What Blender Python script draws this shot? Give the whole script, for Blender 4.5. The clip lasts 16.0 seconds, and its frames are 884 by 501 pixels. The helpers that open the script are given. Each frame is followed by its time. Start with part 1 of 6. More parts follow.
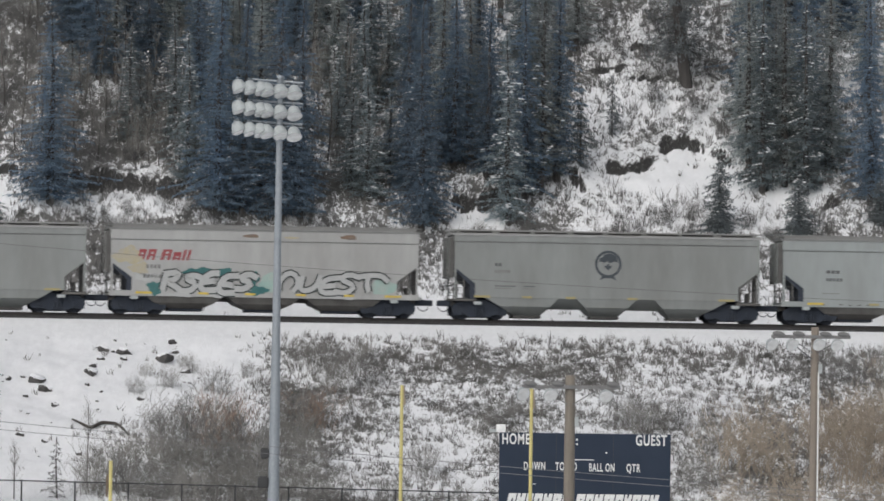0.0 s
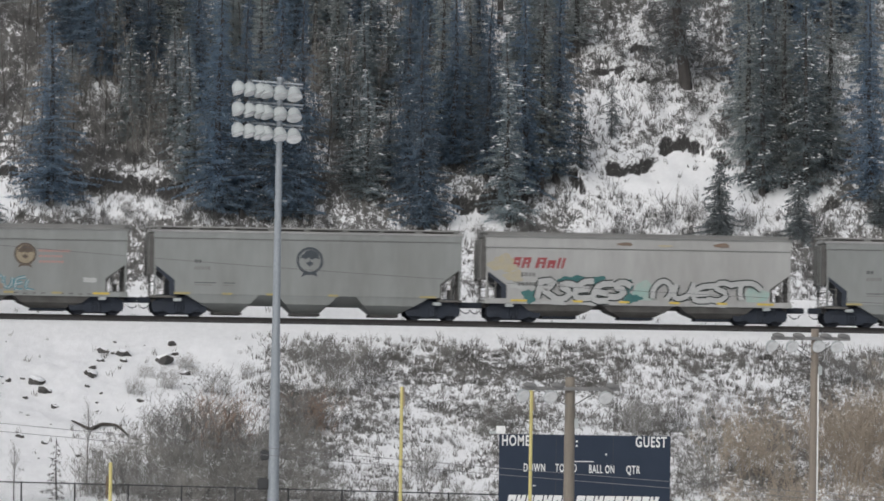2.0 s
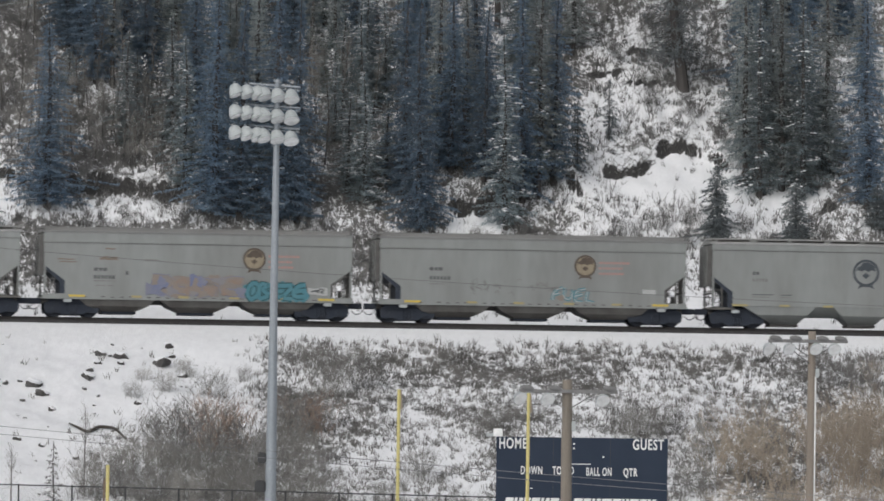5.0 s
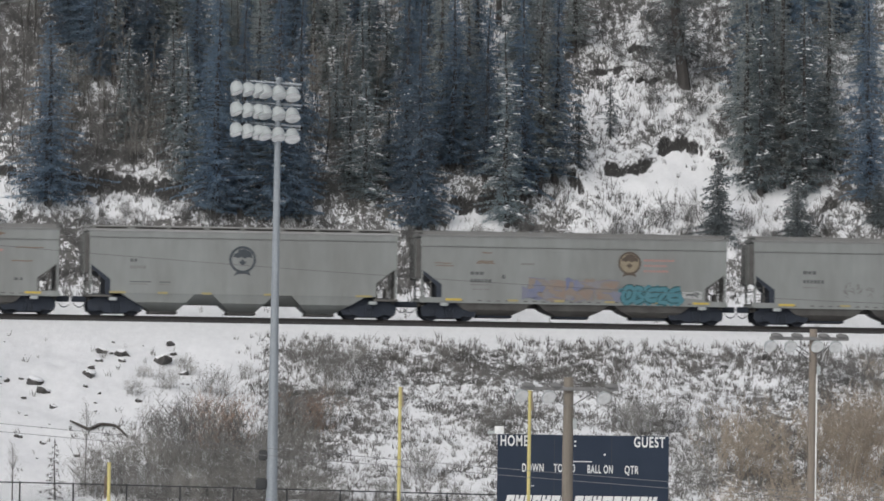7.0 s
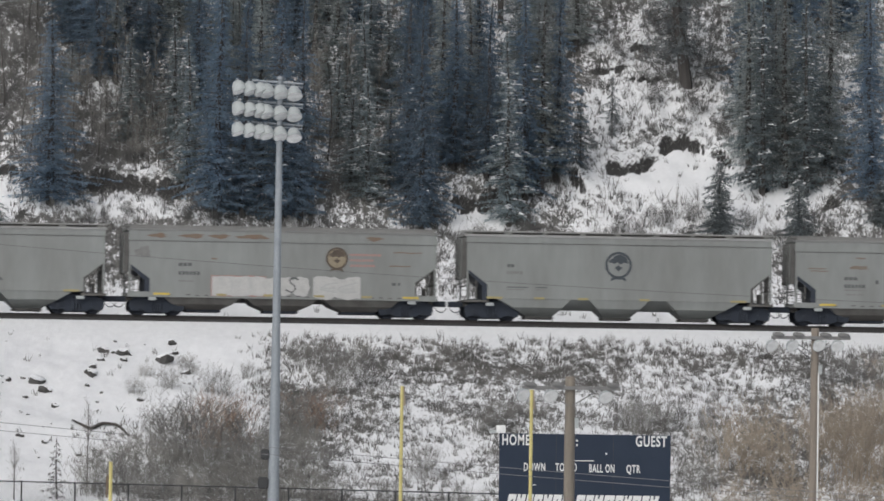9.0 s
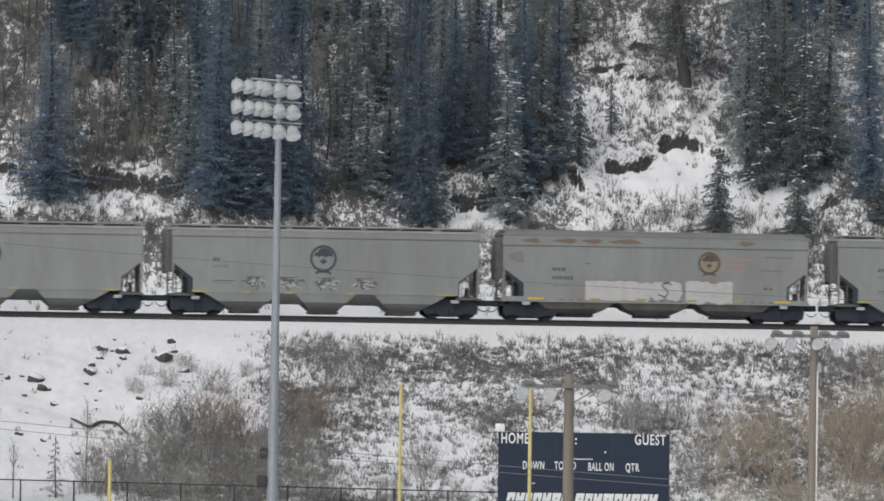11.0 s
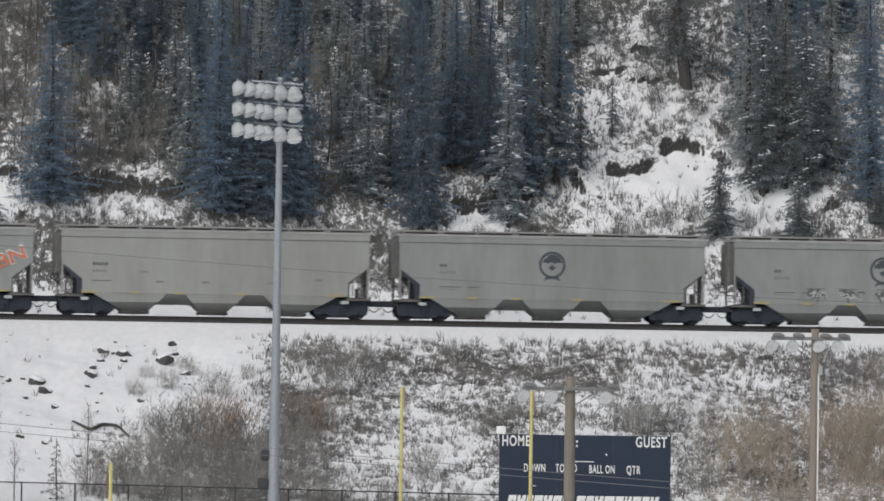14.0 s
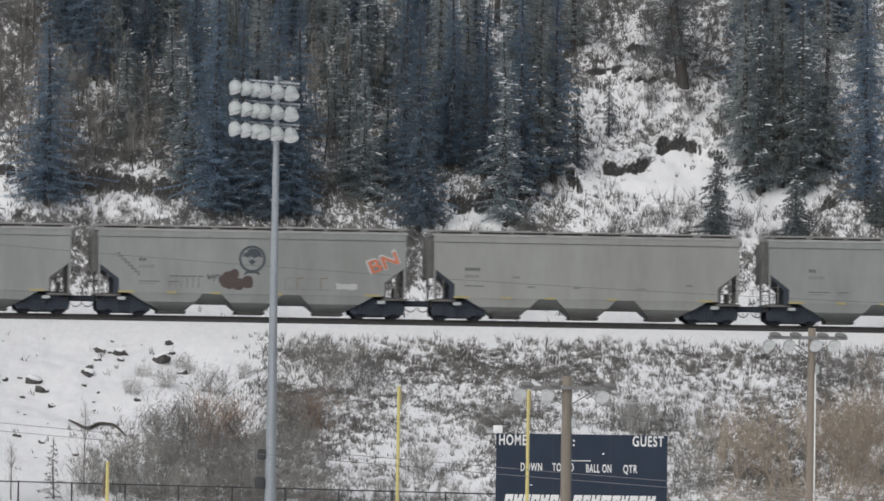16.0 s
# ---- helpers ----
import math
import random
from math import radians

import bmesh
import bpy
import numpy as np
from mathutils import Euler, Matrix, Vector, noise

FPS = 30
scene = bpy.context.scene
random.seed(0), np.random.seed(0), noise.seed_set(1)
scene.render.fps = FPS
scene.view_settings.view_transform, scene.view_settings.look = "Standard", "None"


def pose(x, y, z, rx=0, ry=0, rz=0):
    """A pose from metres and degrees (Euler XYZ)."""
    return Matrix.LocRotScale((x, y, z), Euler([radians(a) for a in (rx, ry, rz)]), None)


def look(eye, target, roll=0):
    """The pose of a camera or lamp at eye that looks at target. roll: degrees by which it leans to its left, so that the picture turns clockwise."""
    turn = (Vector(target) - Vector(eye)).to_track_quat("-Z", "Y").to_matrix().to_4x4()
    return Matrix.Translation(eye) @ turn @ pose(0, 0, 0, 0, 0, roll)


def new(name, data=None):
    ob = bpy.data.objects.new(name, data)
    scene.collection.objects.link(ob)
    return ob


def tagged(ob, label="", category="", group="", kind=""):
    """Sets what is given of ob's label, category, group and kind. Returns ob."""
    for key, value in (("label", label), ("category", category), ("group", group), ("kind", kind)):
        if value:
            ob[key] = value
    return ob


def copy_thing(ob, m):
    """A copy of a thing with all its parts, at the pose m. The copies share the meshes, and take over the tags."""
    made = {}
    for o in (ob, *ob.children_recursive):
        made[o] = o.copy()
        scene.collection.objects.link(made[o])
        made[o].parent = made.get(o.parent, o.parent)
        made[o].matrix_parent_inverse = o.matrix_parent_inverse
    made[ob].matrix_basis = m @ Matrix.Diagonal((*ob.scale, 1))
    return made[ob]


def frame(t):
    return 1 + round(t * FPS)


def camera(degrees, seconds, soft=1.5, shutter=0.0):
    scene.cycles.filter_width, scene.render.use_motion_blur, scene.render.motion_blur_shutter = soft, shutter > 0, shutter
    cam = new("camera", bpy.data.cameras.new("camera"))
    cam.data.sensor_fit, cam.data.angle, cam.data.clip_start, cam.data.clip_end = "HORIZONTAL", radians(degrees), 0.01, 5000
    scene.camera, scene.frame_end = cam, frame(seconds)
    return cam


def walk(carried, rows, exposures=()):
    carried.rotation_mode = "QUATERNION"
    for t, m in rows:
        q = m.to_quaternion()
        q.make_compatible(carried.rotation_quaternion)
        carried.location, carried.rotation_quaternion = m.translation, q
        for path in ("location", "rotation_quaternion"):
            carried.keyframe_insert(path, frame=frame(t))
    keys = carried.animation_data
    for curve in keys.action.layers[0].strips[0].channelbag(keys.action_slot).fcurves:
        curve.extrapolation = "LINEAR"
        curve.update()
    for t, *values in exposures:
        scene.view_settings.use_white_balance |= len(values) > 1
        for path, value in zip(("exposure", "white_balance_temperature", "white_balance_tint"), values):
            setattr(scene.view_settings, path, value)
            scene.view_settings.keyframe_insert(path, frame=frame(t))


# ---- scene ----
cam = camera(5.0, 16.0, soft=1.65, shutter=0.35)
# A long lens on a stand, swaying a little: seconds, aim to the side and up in metres at the track.
EYE, AIM, ROLL = (0.0, 0.0, 1.7), (0.0, 528.1, 18.05), 0.78
SWAY = [
    (0, 0.000, 0.000), (0.5, 0.095, -0.045), (1, 0.135, 0.008), (1.5, -0.016, 0.049), (2, 0.009, 0.086),
    (2.5, 0.082, 0.094), (3, 0.086, 0.225), (3.5, 0.095, 0.074), (4, 0.176, 0.229), (6.5, 0.095, 0.168),
    (7, 0.091, 0.094), (7.5, 0.131, 0.180), (8, 0.135, 0.139), (8.5, 0.091, 0.180), (9, 0.000, 0.049),
    (11.5, 0.058, -0.091), (12, 0.045, -0.185), (12.5, 0.045, -0.045), (13, 0.082, 0.000), (13.5, 0.091, 0.053),
    (14, -0.004, 0.094), (14.5, 0.143, 0.045), (15, 0.041, 0.053), (15.5, 0.270, 0.069), (16, 0.164, 0.053)]
walk(cam, [(t, look(EYE, (AIM[0] + a, AIM[1], AIM[2] + b), ROLL)) for t, a, b in SWAY])

# ---- light: an overcast winter sky ----
world = bpy.data.worlds.new("sky")
scene.world = world
world.use_nodes = True
sky = world.node_tree.nodes.new("ShaderNodeTexSky")
sky.sky_type, sky.sun_disc = "NISHITA", False
sky.sun_elevation, sky.sun_rotation = radians(38), radians(205)
sky.dust_density, sky.air_density = 3.0, 1.0
pale = world.node_tree.nodes.new("ShaderNodeHueSaturation")
pale.inputs["Saturation"].default_value = 0.35
world.node_tree.links.new(sky.outputs["Color"], pale.inputs["Color"])
background = world.node_tree.nodes["Background"]
world.node_tree.links.new(pale.outputs["Color"], background.inputs["Color"])
background.inputs["Strength"].default_value = 0.10
sun = new("sun", bpy.data.lights.new("sun", "SUN"))
sun.data.energy, sun.data.angle, sun.data.color = 1.05, radians(60), (1.0, 0.98, 0.945)
sun.matrix_basis = look((-120, -260, 240), (0, 0, 0))
scene.view_settings.exposure = 0.0


# ---- materials ----
def material(name, colour, rough=0.7, metal=0.0, other=None, scale=2.0, amount=0.5, grain=25.0, grain_amount=0.12,
             bump=0.0, spread=0.0, stretch=(1, 1, 1), thin=0.0, sheen=0.5):
    """A surface whose colour drifts to another in patches, with a fine grain and relief; spread: change from piece to piece; thin: how much
    light passes through, as through leaves."""
    m = bpy.data.materials.new(name)
    m.use_nodes = True
    nodes, links = m.node_tree.nodes, m.node_tree.links
    shader = nodes["Principled BSDF"]
    shader.inputs["Roughness"].default_value, shader.inputs["Metallic"].default_value = rough, metal
    shader.inputs["Specular IOR Level"].default_value = sheen
    where = nodes.new("ShaderNodeTexCoord")
    mapped = nodes.new("ShaderNodeMapping")
    mapped.inputs["Scale"].default_value = stretch
    links.new(where.outputs["Object"], mapped.inputs["Vector"])
    patches, fine = nodes.new("ShaderNodeTexNoise"), nodes.new("ShaderNodeTexNoise")
    patches.inputs["Scale"].default_value, patches.inputs["Detail"].default_value = scale, 6
    fine.inputs["Scale"].default_value, fine.inputs["Detail"].default_value = grain, 4
    links.new(mapped.outputs["Vector"], patches.inputs["Vector"])
    links.new(mapped.outputs["Vector"], fine.inputs["Vector"])
    ramp = nodes.new("ShaderNodeValToRGB")
    ramp.color_ramp.elements[0].position, ramp.color_ramp.elements[1].position = 0.38, 0.68
    other = other or tuple(c * 0.6 for c in colour)
    mixed = tuple(a + (b - a) * amount for a, b in zip(colour, other))
    ramp.color_ramp.elements[0].color, ramp.color_ramp.elements[1].color = (*colour, 1), (*mixed, 1)
    links.new(patches.outputs["Fac"], ramp.inputs["Fac"])
    value = nodes.new("ShaderNodeMapRange")
    value.inputs["From Min"].default_value, value.inputs["From Max"].default_value = 0.3, 0.7
    value.inputs["To Min"].default_value, value.inputs["To Max"].default_value = 1 - grain_amount, 1 + grain_amount
    links.new(fine.outputs["Fac"], value.inputs["Value"])
    hue = nodes.new("ShaderNodeHueSaturation")
    links.new(ramp.outputs["Color"], hue.inputs["Color"])
    if spread:
        info, each, times = nodes.new("ShaderNodeObjectInfo"), nodes.new("ShaderNodeMapRange"), nodes.new("ShaderNodeMath")
        each.inputs["To Min"].default_value, each.inputs["To Max"].default_value = 1 - spread, 1 + spread
        times.operation = "MULTIPLY"
        links.new(info.outputs["Random"], each.inputs["Value"])
        links.new(value.outputs["Result"], times.inputs[0])
        links.new(each.outputs["Result"], times.inputs[1])
        links.new(times.outputs[0], hue.inputs["Value"])
    else:
        links.new(value.outputs["Result"], hue.inputs["Value"])
    links.new(hue.outputs["Color"], shader.inputs["Base Color"])
    if bump:
        relief = nodes.new("ShaderNodeBump")
        relief.inputs["Strength"].default_value, relief.inputs["Distance"].default_value = bump, 0.03
        links.new(fine.outputs["Fac"], relief.inputs["Height"])
        links.new(relief.outputs["Normal"], shader.inputs["Normal"])
    if thin:
        glow, both, passed = nodes.new("ShaderNodeBsdfTranslucent"), nodes.new("ShaderNodeAddShader"), nodes.new("ShaderNodeHueSaturation")
        passed.inputs["Value"].default_value = thin
        links.new(hue.outputs["Color"], passed.inputs["Color"])
        links.new(passed.outputs["Color"], glow.inputs["Color"])
        links.new(shader.outputs["BSDF"], both.inputs[0])
        links.new(glow.outputs["BSDF"], both.inputs[1])
        links.new(both.outputs["Shader"], nodes["Material Output"].inputs["Surface"])
    return m


def ground_material():
    """Snow over dead grass and earth: it lies thick where cover is low and slides off steep faces."""
    m = bpy.data.materials.new("snowy_ground")
    m.use_nodes = True
    nodes, links = m.node_tree.nodes, m.node_tree.links
    shader = nodes["Principled BSDF"]
    shader.inputs["Roughness"].default_value = 0.8
    where, laid = nodes.new("ShaderNodeTexCoord"), nodes.new("ShaderNodeMapping")
    laid.inputs["Scale"].default_value = (1.0, 0.42, 0.8)
    links.new(where.outputs["Object"], laid.inputs["Vector"])

    def noise_at(scale, detail=5, rough=0.6):
        n = nodes.new("ShaderNodeTexNoise")
        n.inputs["Scale"].default_value, n.inputs["Detail"].default_value, n.inputs["Roughness"].default_value = scale, detail, rough
        links.new(laid.outputs["Vector"], n.inputs["Vector"])
        return n.outputs["Fac"]

    def calc(kind, a, b):
        n = nodes.new("ShaderNodeMath")
        n.operation = kind
        for k, v in enumerate((a, b)):
            if isinstance(v, (int, float)):
                n.inputs[k].default_value = v
            else:
                links.new(v, n.inputs[k])
        return n.outputs[0]

    def ranged(v, lo, hi, a=0.0, b=1.0):
        n = nodes.new("ShaderNodeMapRange")
        for key, x in (("From Min", lo), ("From Max", hi), ("To Min", a), ("To Max", b)):
            n.inputs[key].default_value = x
        links.new(v, n.inputs["Value"])
        return n.outputs["Result"]

    def mix(fac, a, b):
        n = nodes.new("ShaderNodeMix")
        n.data_type = "RGBA"
        links.new(fac, n.inputs["Factor"])
        for key, v in ((6, a), (7, b)):
            if isinstance(v, tuple):
                n.inputs[key].default_value = (*v, 1)
            else:
                links.new(v, n.inputs[key])
        return n.outputs[2]

    cover = nodes.new("ShaderNodeAttribute")
    cover.attribute_name = "cover"
    coarse, mid, fine = noise_at(0.35), noise_at(2.6), noise_at(8.5, 4, 0.75)
    blend = calc("ADD", calc("MULTIPLY", mid, 0.5), calc("MULTIPLY", fine, 0.5))
    bare = calc("ADD", blend, calc("MULTIPLY", calc("SUBTRACT", cover.outputs["Fac"], 0.5), 0.36))
    litter = ranged(bare, 0.545, 0.60)
    slipped = nodes.new("ShaderNodeAttribute")
    slipped.attribute_name = "slipped"
    steep = ranged(calc("ADD", slipped.outputs["Fac"], calc("MULTIPLY", calc("SUBTRACT", blend, 0.5), 1.6)), 0.42, 0.62)
    grass = mix(coarse, (0.145, 0.140, 0.132), (0.10, 0.099, 0.097))
    earth = mix(ranged(fine, 0.35, 0.65), (0.020, 0.020, 0.021), (0.048, 0.046, 0.044))
    snow = mix(ranged(mid, 0.3, 0.75), (0.83, 0.84, 0.86), (0.74, 0.75, 0.77))
    colour = mix(steep, mix(litter, snow, grass), earth)
    links.new(colour, shader.inputs["Base Color"])
    relief = nodes.new("ShaderNodeBump")
    relief.inputs["Strength"].default_value, relief.inputs["Distance"].default_value = 0.5, 0.12
    links.new(blend, relief.inputs["Height"])
    links.new(relief.outputs["Normal"], shader.inputs["Normal"])
    return m


SNOW_GROUND = ground_material()
SNOW = material("snow", (0.82, 0.83, 0.85), 0.8, other=(0.72, 0.74, 0.77), scale=3, bump=0.3)
NEEDLES = material("spruce_needles", (0.052, 0.076, 0.103), 0.85, other=(0.066, 0.086, 0.102), scale=0.7, amount=0.8, spread=0.18, thin=2.5)
NEEDLES_BROWN = material("pine_needles", (0.108, 0.121, 0.122), 0.85, other=(0.124, 0.130, 0.127), scale=0.7, amount=0.8, spread=0.2, thin=2.3)
NEEDLES_MID = material("snowy_spruce_needles", (0.080, 0.098, 0.106), 0.85, other=(0.098, 0.110, 0.112), scale=0.7, amount=0.8, spread=0.2, thin=2.4)
NEEDLES_GREY = material("young_spruce_needles", (0.078, 0.090, 0.096), 0.85, other=(0.098, 0.108, 0.110), scale=1.1, amount=0.8, spread=0.2, thin=1.2)
BARK = material("conifer_bark", (0.080, 0.074, 0.071), 0.9, other=(0.055, 0.052, 0.051), scale=6, bump=0.6, stretch=(1, 1, 0.25))
TWIG = material("grey_twigs", (0.262, 0.256, 0.242), 0.9, other=(0.19, 0.185, 0.175), scale=0.8, amount=0.9, spread=0.2)
TWIG_DARK = material("dark_twigs", (0.185, 0.182, 0.178), 0.9, other=(0.115, 0.114, 0.113), scale=0.8, amount=0.9, spread=0.2)
TWIG_RED = material("tan_twigs", (0.42, 0.36, 0.29), 0.9, other=(0.28, 0.235, 0.195), scale=0.9, amount=0.9, spread=0.15)
RUSSET = material("russet_twigs", (0.36, 0.25, 0.19), 0.9, other=(0.26, 0.20, 0.17), scale=0.9, amount=0.9)
GRASS = material("dead_grass", (0.205, 0.198, 0.188), 0.9, other=(0.095, 0.092, 0.088), scale=0.6, amount=1.0)
STONE = material("grey_stone", (0.10, 0.098, 0.096), 0.9, other=(0.045, 0.042, 0.040), scale=2.5, amount=0.9, bump=0.8)
DRIFTWOOD = material("driftwood", (0.062, 0.054, 0.047), 0.9, other=(0.035, 0.031, 0.028), scale=4, bump=0.6)
BALLAST = material("ballast", (0.048, 0.047, 0.048), 0.95, other=(0.030, 0.029, 0.029), scale=3, grain=14, grain_amount=0.5, bump=1.0)
RAIL = material("rusty_rail", (0.030, 0.029, 0.030), 0.7, 0.2, other=(0.05, 0.042, 0.038), scale=4)
TIE = material("tie_wood", (0.035, 0.033, 0.032), 0.9, other=(0.025, 0.03, 0.026), scale=5, bump=0.5)
CAR_GREY = material("grey_car_paint", (0.228, 0.243, 0.241), 0.55, other=(0.186, 0.194, 0.190), scale=0.5, amount=0.9, grain=3, grain_amount=0.05, stretch=(1, 1, 0.3))
CAR_PALE = material("pale_car_paint", (0.285, 0.312, 0.314), 0.55, other=(0.228, 0.244, 0.242), scale=0.5, amount=0.9, grain=3, grain_amount=0.05, stretch=(1, 1, 0.3))
CAR_PLAIN = material("plain_car_paint", (0.262, 0.272, 0.264), 0.55, other=(0.218, 0.224, 0.216), scale=0.5, amount=0.9, grain=3, grain_amount=0.05, stretch=(1, 1, 0.3))
CAR_WARM = material("warm_grey_car_paint", (0.352, 0.358, 0.355), 0.55, other=(0.290, 0.292, 0.286), scale=0.5, amount=0.9, grain=3, grain_amount=0.05, stretch=(1, 1, 0.3))
ROOF_GREY = material("roof_paint", (0.34, 0.345, 0.34), 0.6, other=(0.22, 0.215, 0.21), scale=1.5, stretch=(0.4, 1, 1))
# underframe grime; on the car ends the same colour stands for shade
GRIME_SHADE = material("grime_and_shade", (0.105, 0.103, 0.100), 0.8, other=(0.065, 0.063, 0.062), scale=1.6, amount=0.9)
EAVE_LINE = material("eave_shadow_line", (0.13, 0.135, 0.135), 0.7, scale=2)
ROOF_DARK = material("dark_roof_paint", (0.205, 0.208, 0.205), 0.65, other=(0.15, 0.148, 0.145), scale=1.5, stretch=(0.4, 1, 1))
HOPPER_DARK = material("dark_hopper_paint", (0.135, 0.132, 0.125), 0.7, other=(0.085, 0.08, 0.076), scale=1.2, amount=0.9)
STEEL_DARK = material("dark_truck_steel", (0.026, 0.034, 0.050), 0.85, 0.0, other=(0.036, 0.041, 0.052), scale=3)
WHEEL_STEEL = material("wheel_steel", (0.026, 0.033, 0.048), 0.8, 0.0, other=(0.038, 0.041, 0.050), scale=4)
YELLOW = material("reflector_yellow", (0.58, 0.43, 0.07), 0.5, other=(0.34, 0.28, 0.12), scale=3)
YELLOW_DULL = material("faded_reflector", (0.34, 0.29, 0.13), 0.6, other=(0.24, 0.22, 0.15), scale=3)
MARK = material("stencil_grey", (0.10, 0.105, 0.11), 0.7, scale=4)
MARK_PALE = material("pale_stencil", (0.19, 0.19, 0.19), 0.7, scale=4)
EMBLEM = material("emblem_ink", (0.045, 0.056, 0.068), 0.6, scale=4)
EMBLEM_TAN = material("emblem_tan", (0.26, 0.22, 0.155), 0.6, scale=4)
EMBLEM_BROWN = material("emblem_brown", (0.085, 0.065, 0.05), 0.6, scale=4)
RED = material("faded_red_lettering", (0.27, 0.045, 0.055), 0.6, other=(0.25, 0.075, 0.075), scale=3)
RED_FADED = material("washed_red_lettering", (0.33, 0.19, 0.175), 0.6, other=(0.30, 0.235, 0.22), scale=3)
RUST = material("rust_stain", (0.178, 0.124, 0.092), 0.85, other=(0.165, 0.142, 0.122), scale=4, amount=0.9)
PRIMER = material("tan_primer_patch", (0.37, 0.33, 0.23), 0.7, other=(0.34, 0.325, 0.28), scale=3, amount=0.9)
SPRAY_WHITE = material("white_spray", (0.43, 0.43, 0.425), 0.6, other=(0.34, 0.345, 0.345), scale=2.5)
SPRAY_GREY = material("silver_spray", (0.375, 0.385, 0.385), 0.5, other=(0.32, 0.33, 0.33), scale=2)
SPRAY_BLACK = material("black_spray", (0.022, 0.030, 0.030), 0.6, scale=3)
SPRAY_TEAL = material("teal_spray", (0.022, 0.105, 0.108), 0.6, other=(0.06, 0.16, 0.155), scale=1.5, amount=0.9)
SPRAY_MINT = material("mint_overspray", (0.26, 0.38, 0.35), 0.6, other=(0.33, 0.37, 0.35), scale=1.5, amount=0.9)
SPRAY_DEEP = material("deep_teal_spray", (0.012, 0.055, 0.062), 0.6, other=(0.02, 0.075, 0.085), scale=2)
SPRAY_CYAN = material("cyan_spray", (0.055, 0.175, 0.215), 0.6, other=(0.085, 0.20, 0.235), scale=2)
SPRAY_VIOLET = material("violet_spray", (0.13, 0.148, 0.245), 0.6, other=(0.18, 0.185, 0.225), scale=1.5, amount=0.9)
SPRAY_ORANGE = material("faded_orange_spray", (0.215, 0.178, 0.152), 0.6, other=(0.195, 0.185, 0.178), scale=1.5, amount=0.9)
SPRAY_RUSTY = material("rusty_orange_spray", (0.225, 0.165, 0.13), 0.6, other=(0.20, 0.18, 0.17), scale=2.5, amount=0.9)
SPRAY_FADED = material("mauve_grey_spray", (0.19, 0.185, 0.205), 0.6, other=(0.205, 0.20, 0.20), scale=2.5, amount=0.9)
SPRAY_MAROON = material("maroon_spray", (0.062, 0.042, 0.042), 0.6, scale=2)
SPRAY_VERMILION = material("vermilion_spray", (0.50, 0.16, 0.09), 0.6, scale=3)
GALVANISED = material("galvanised_steel", (0.30, 0.33, 0.36), 0.55, 0.3, other=(0.22, 0.245, 0.27), scale=1.5, stretch=(1, 1, 0.3))
LAMP_SHELL = material("lamp_shell", (0.40, 0.43, 0.435), 0.5, 0.0, other=(0.34, 0.37, 0.38), scale=4)
LAMP_GLASS = material("lamp_glass", (0.85, 0.86, 0.86), 0.2, scale=4, grain_amount=0.05)
POLE_WOOD = material("weathered_pole_wood", (0.232, 0.205, 0.172), 0.9, other=(0.155, 0.138, 0.118), scale=3, bump=0.6, stretch=(3, 3, 0.3))
POLE_WOOD_PALE = material("sunbleached_pole_wood", (0.25, 0.215, 0.18), 0.9, other=(0.18, 0.155, 0.135), scale=3, bump=0.6, stretch=(3, 3, 0.3))
ARM_GREY = material("grey_crossarm", (0.20, 0.20, 0.20), 0.8, scale=3)
POST_YELLOW = material("goal_post_yellow", (0.60, 0.53, 0.22), 0.5, other=(0.50, 0.42, 0.17), scale=1.5)
BOARD_NAVY = material("navy_board_paint", (0.012, 0.023, 0.046), 0.6, other=(0.016, 0.028, 0.052), scale=0.8, amount=0.9, sheen=0.36)
BOARD_WHITE = material("white_lettering", (0.72, 0.73, 0.73), 0.6, scale=4, amount=0.2)
FENCE_BLACK = material("black_fence_coating", (0.035, 0.037, 0.04), 0.6, scale=4)
WIRE = material("weathered_cable", (0.07, 0.07, 0.075), 0.6, scale=4)
WIRE_PALE = material("bare_cable", (0.20, 0.20, 0.21), 0.5, scale=4)


# ---- small builders ----
def mesh_of(name, verts, faces, mat, smooth=False):
    me = bpy.data.meshes.new(name)
    me.from_pydata(verts, [], faces)
    me.materials.append(mat)
    if smooth:
        me.polygons.foreach_set("use_smooth", [True] * len(me.polygons))
    me.update()
    return me


def part(name, bm, mat, parent=None, label="", smooth=False):
    """Links a bmesh as one mesh object, under its thing where one is given."""
    bmesh.ops.recalc_face_normals(bm, faces=bm.faces)
    me = bpy.data.meshes.new(name)
    bm.to_mesh(me)
    bm.free()
    me.materials.append(mat)
    if smooth:
        me.polygons.foreach_set("use_smooth", [True] * len(me.polygons))
    ob = new(name, me)
    ob.parent = parent
    return tagged(ob, label)


def thing(name, label, category, group="", m=None):
    ob = tagged(new(name), label, category, group)
    ob.empty_display_size = 0.3
    if m is not None:
        ob.matrix_basis = m
    return ob


def box(bm, x0, x1, y0, y1, z0, z1, bevel=0.0):
    made = bmesh.ops.create_cube(bm, size=1, matrix=Matrix.Translation(((x0 + x1) / 2, (y0 + y1) / 2, (z0 + z1) / 2))
                                 @ Matrix.Diagonal((x1 - x0, y1 - y0, z1 - z0, 1)))
    if bevel:
        edges = list({e for v in made["verts"] for e in v.link_edges})
        bmesh.ops.bevel(bm, geom=edges, offset=bevel, segments=2, affect="EDGES")
    return bm


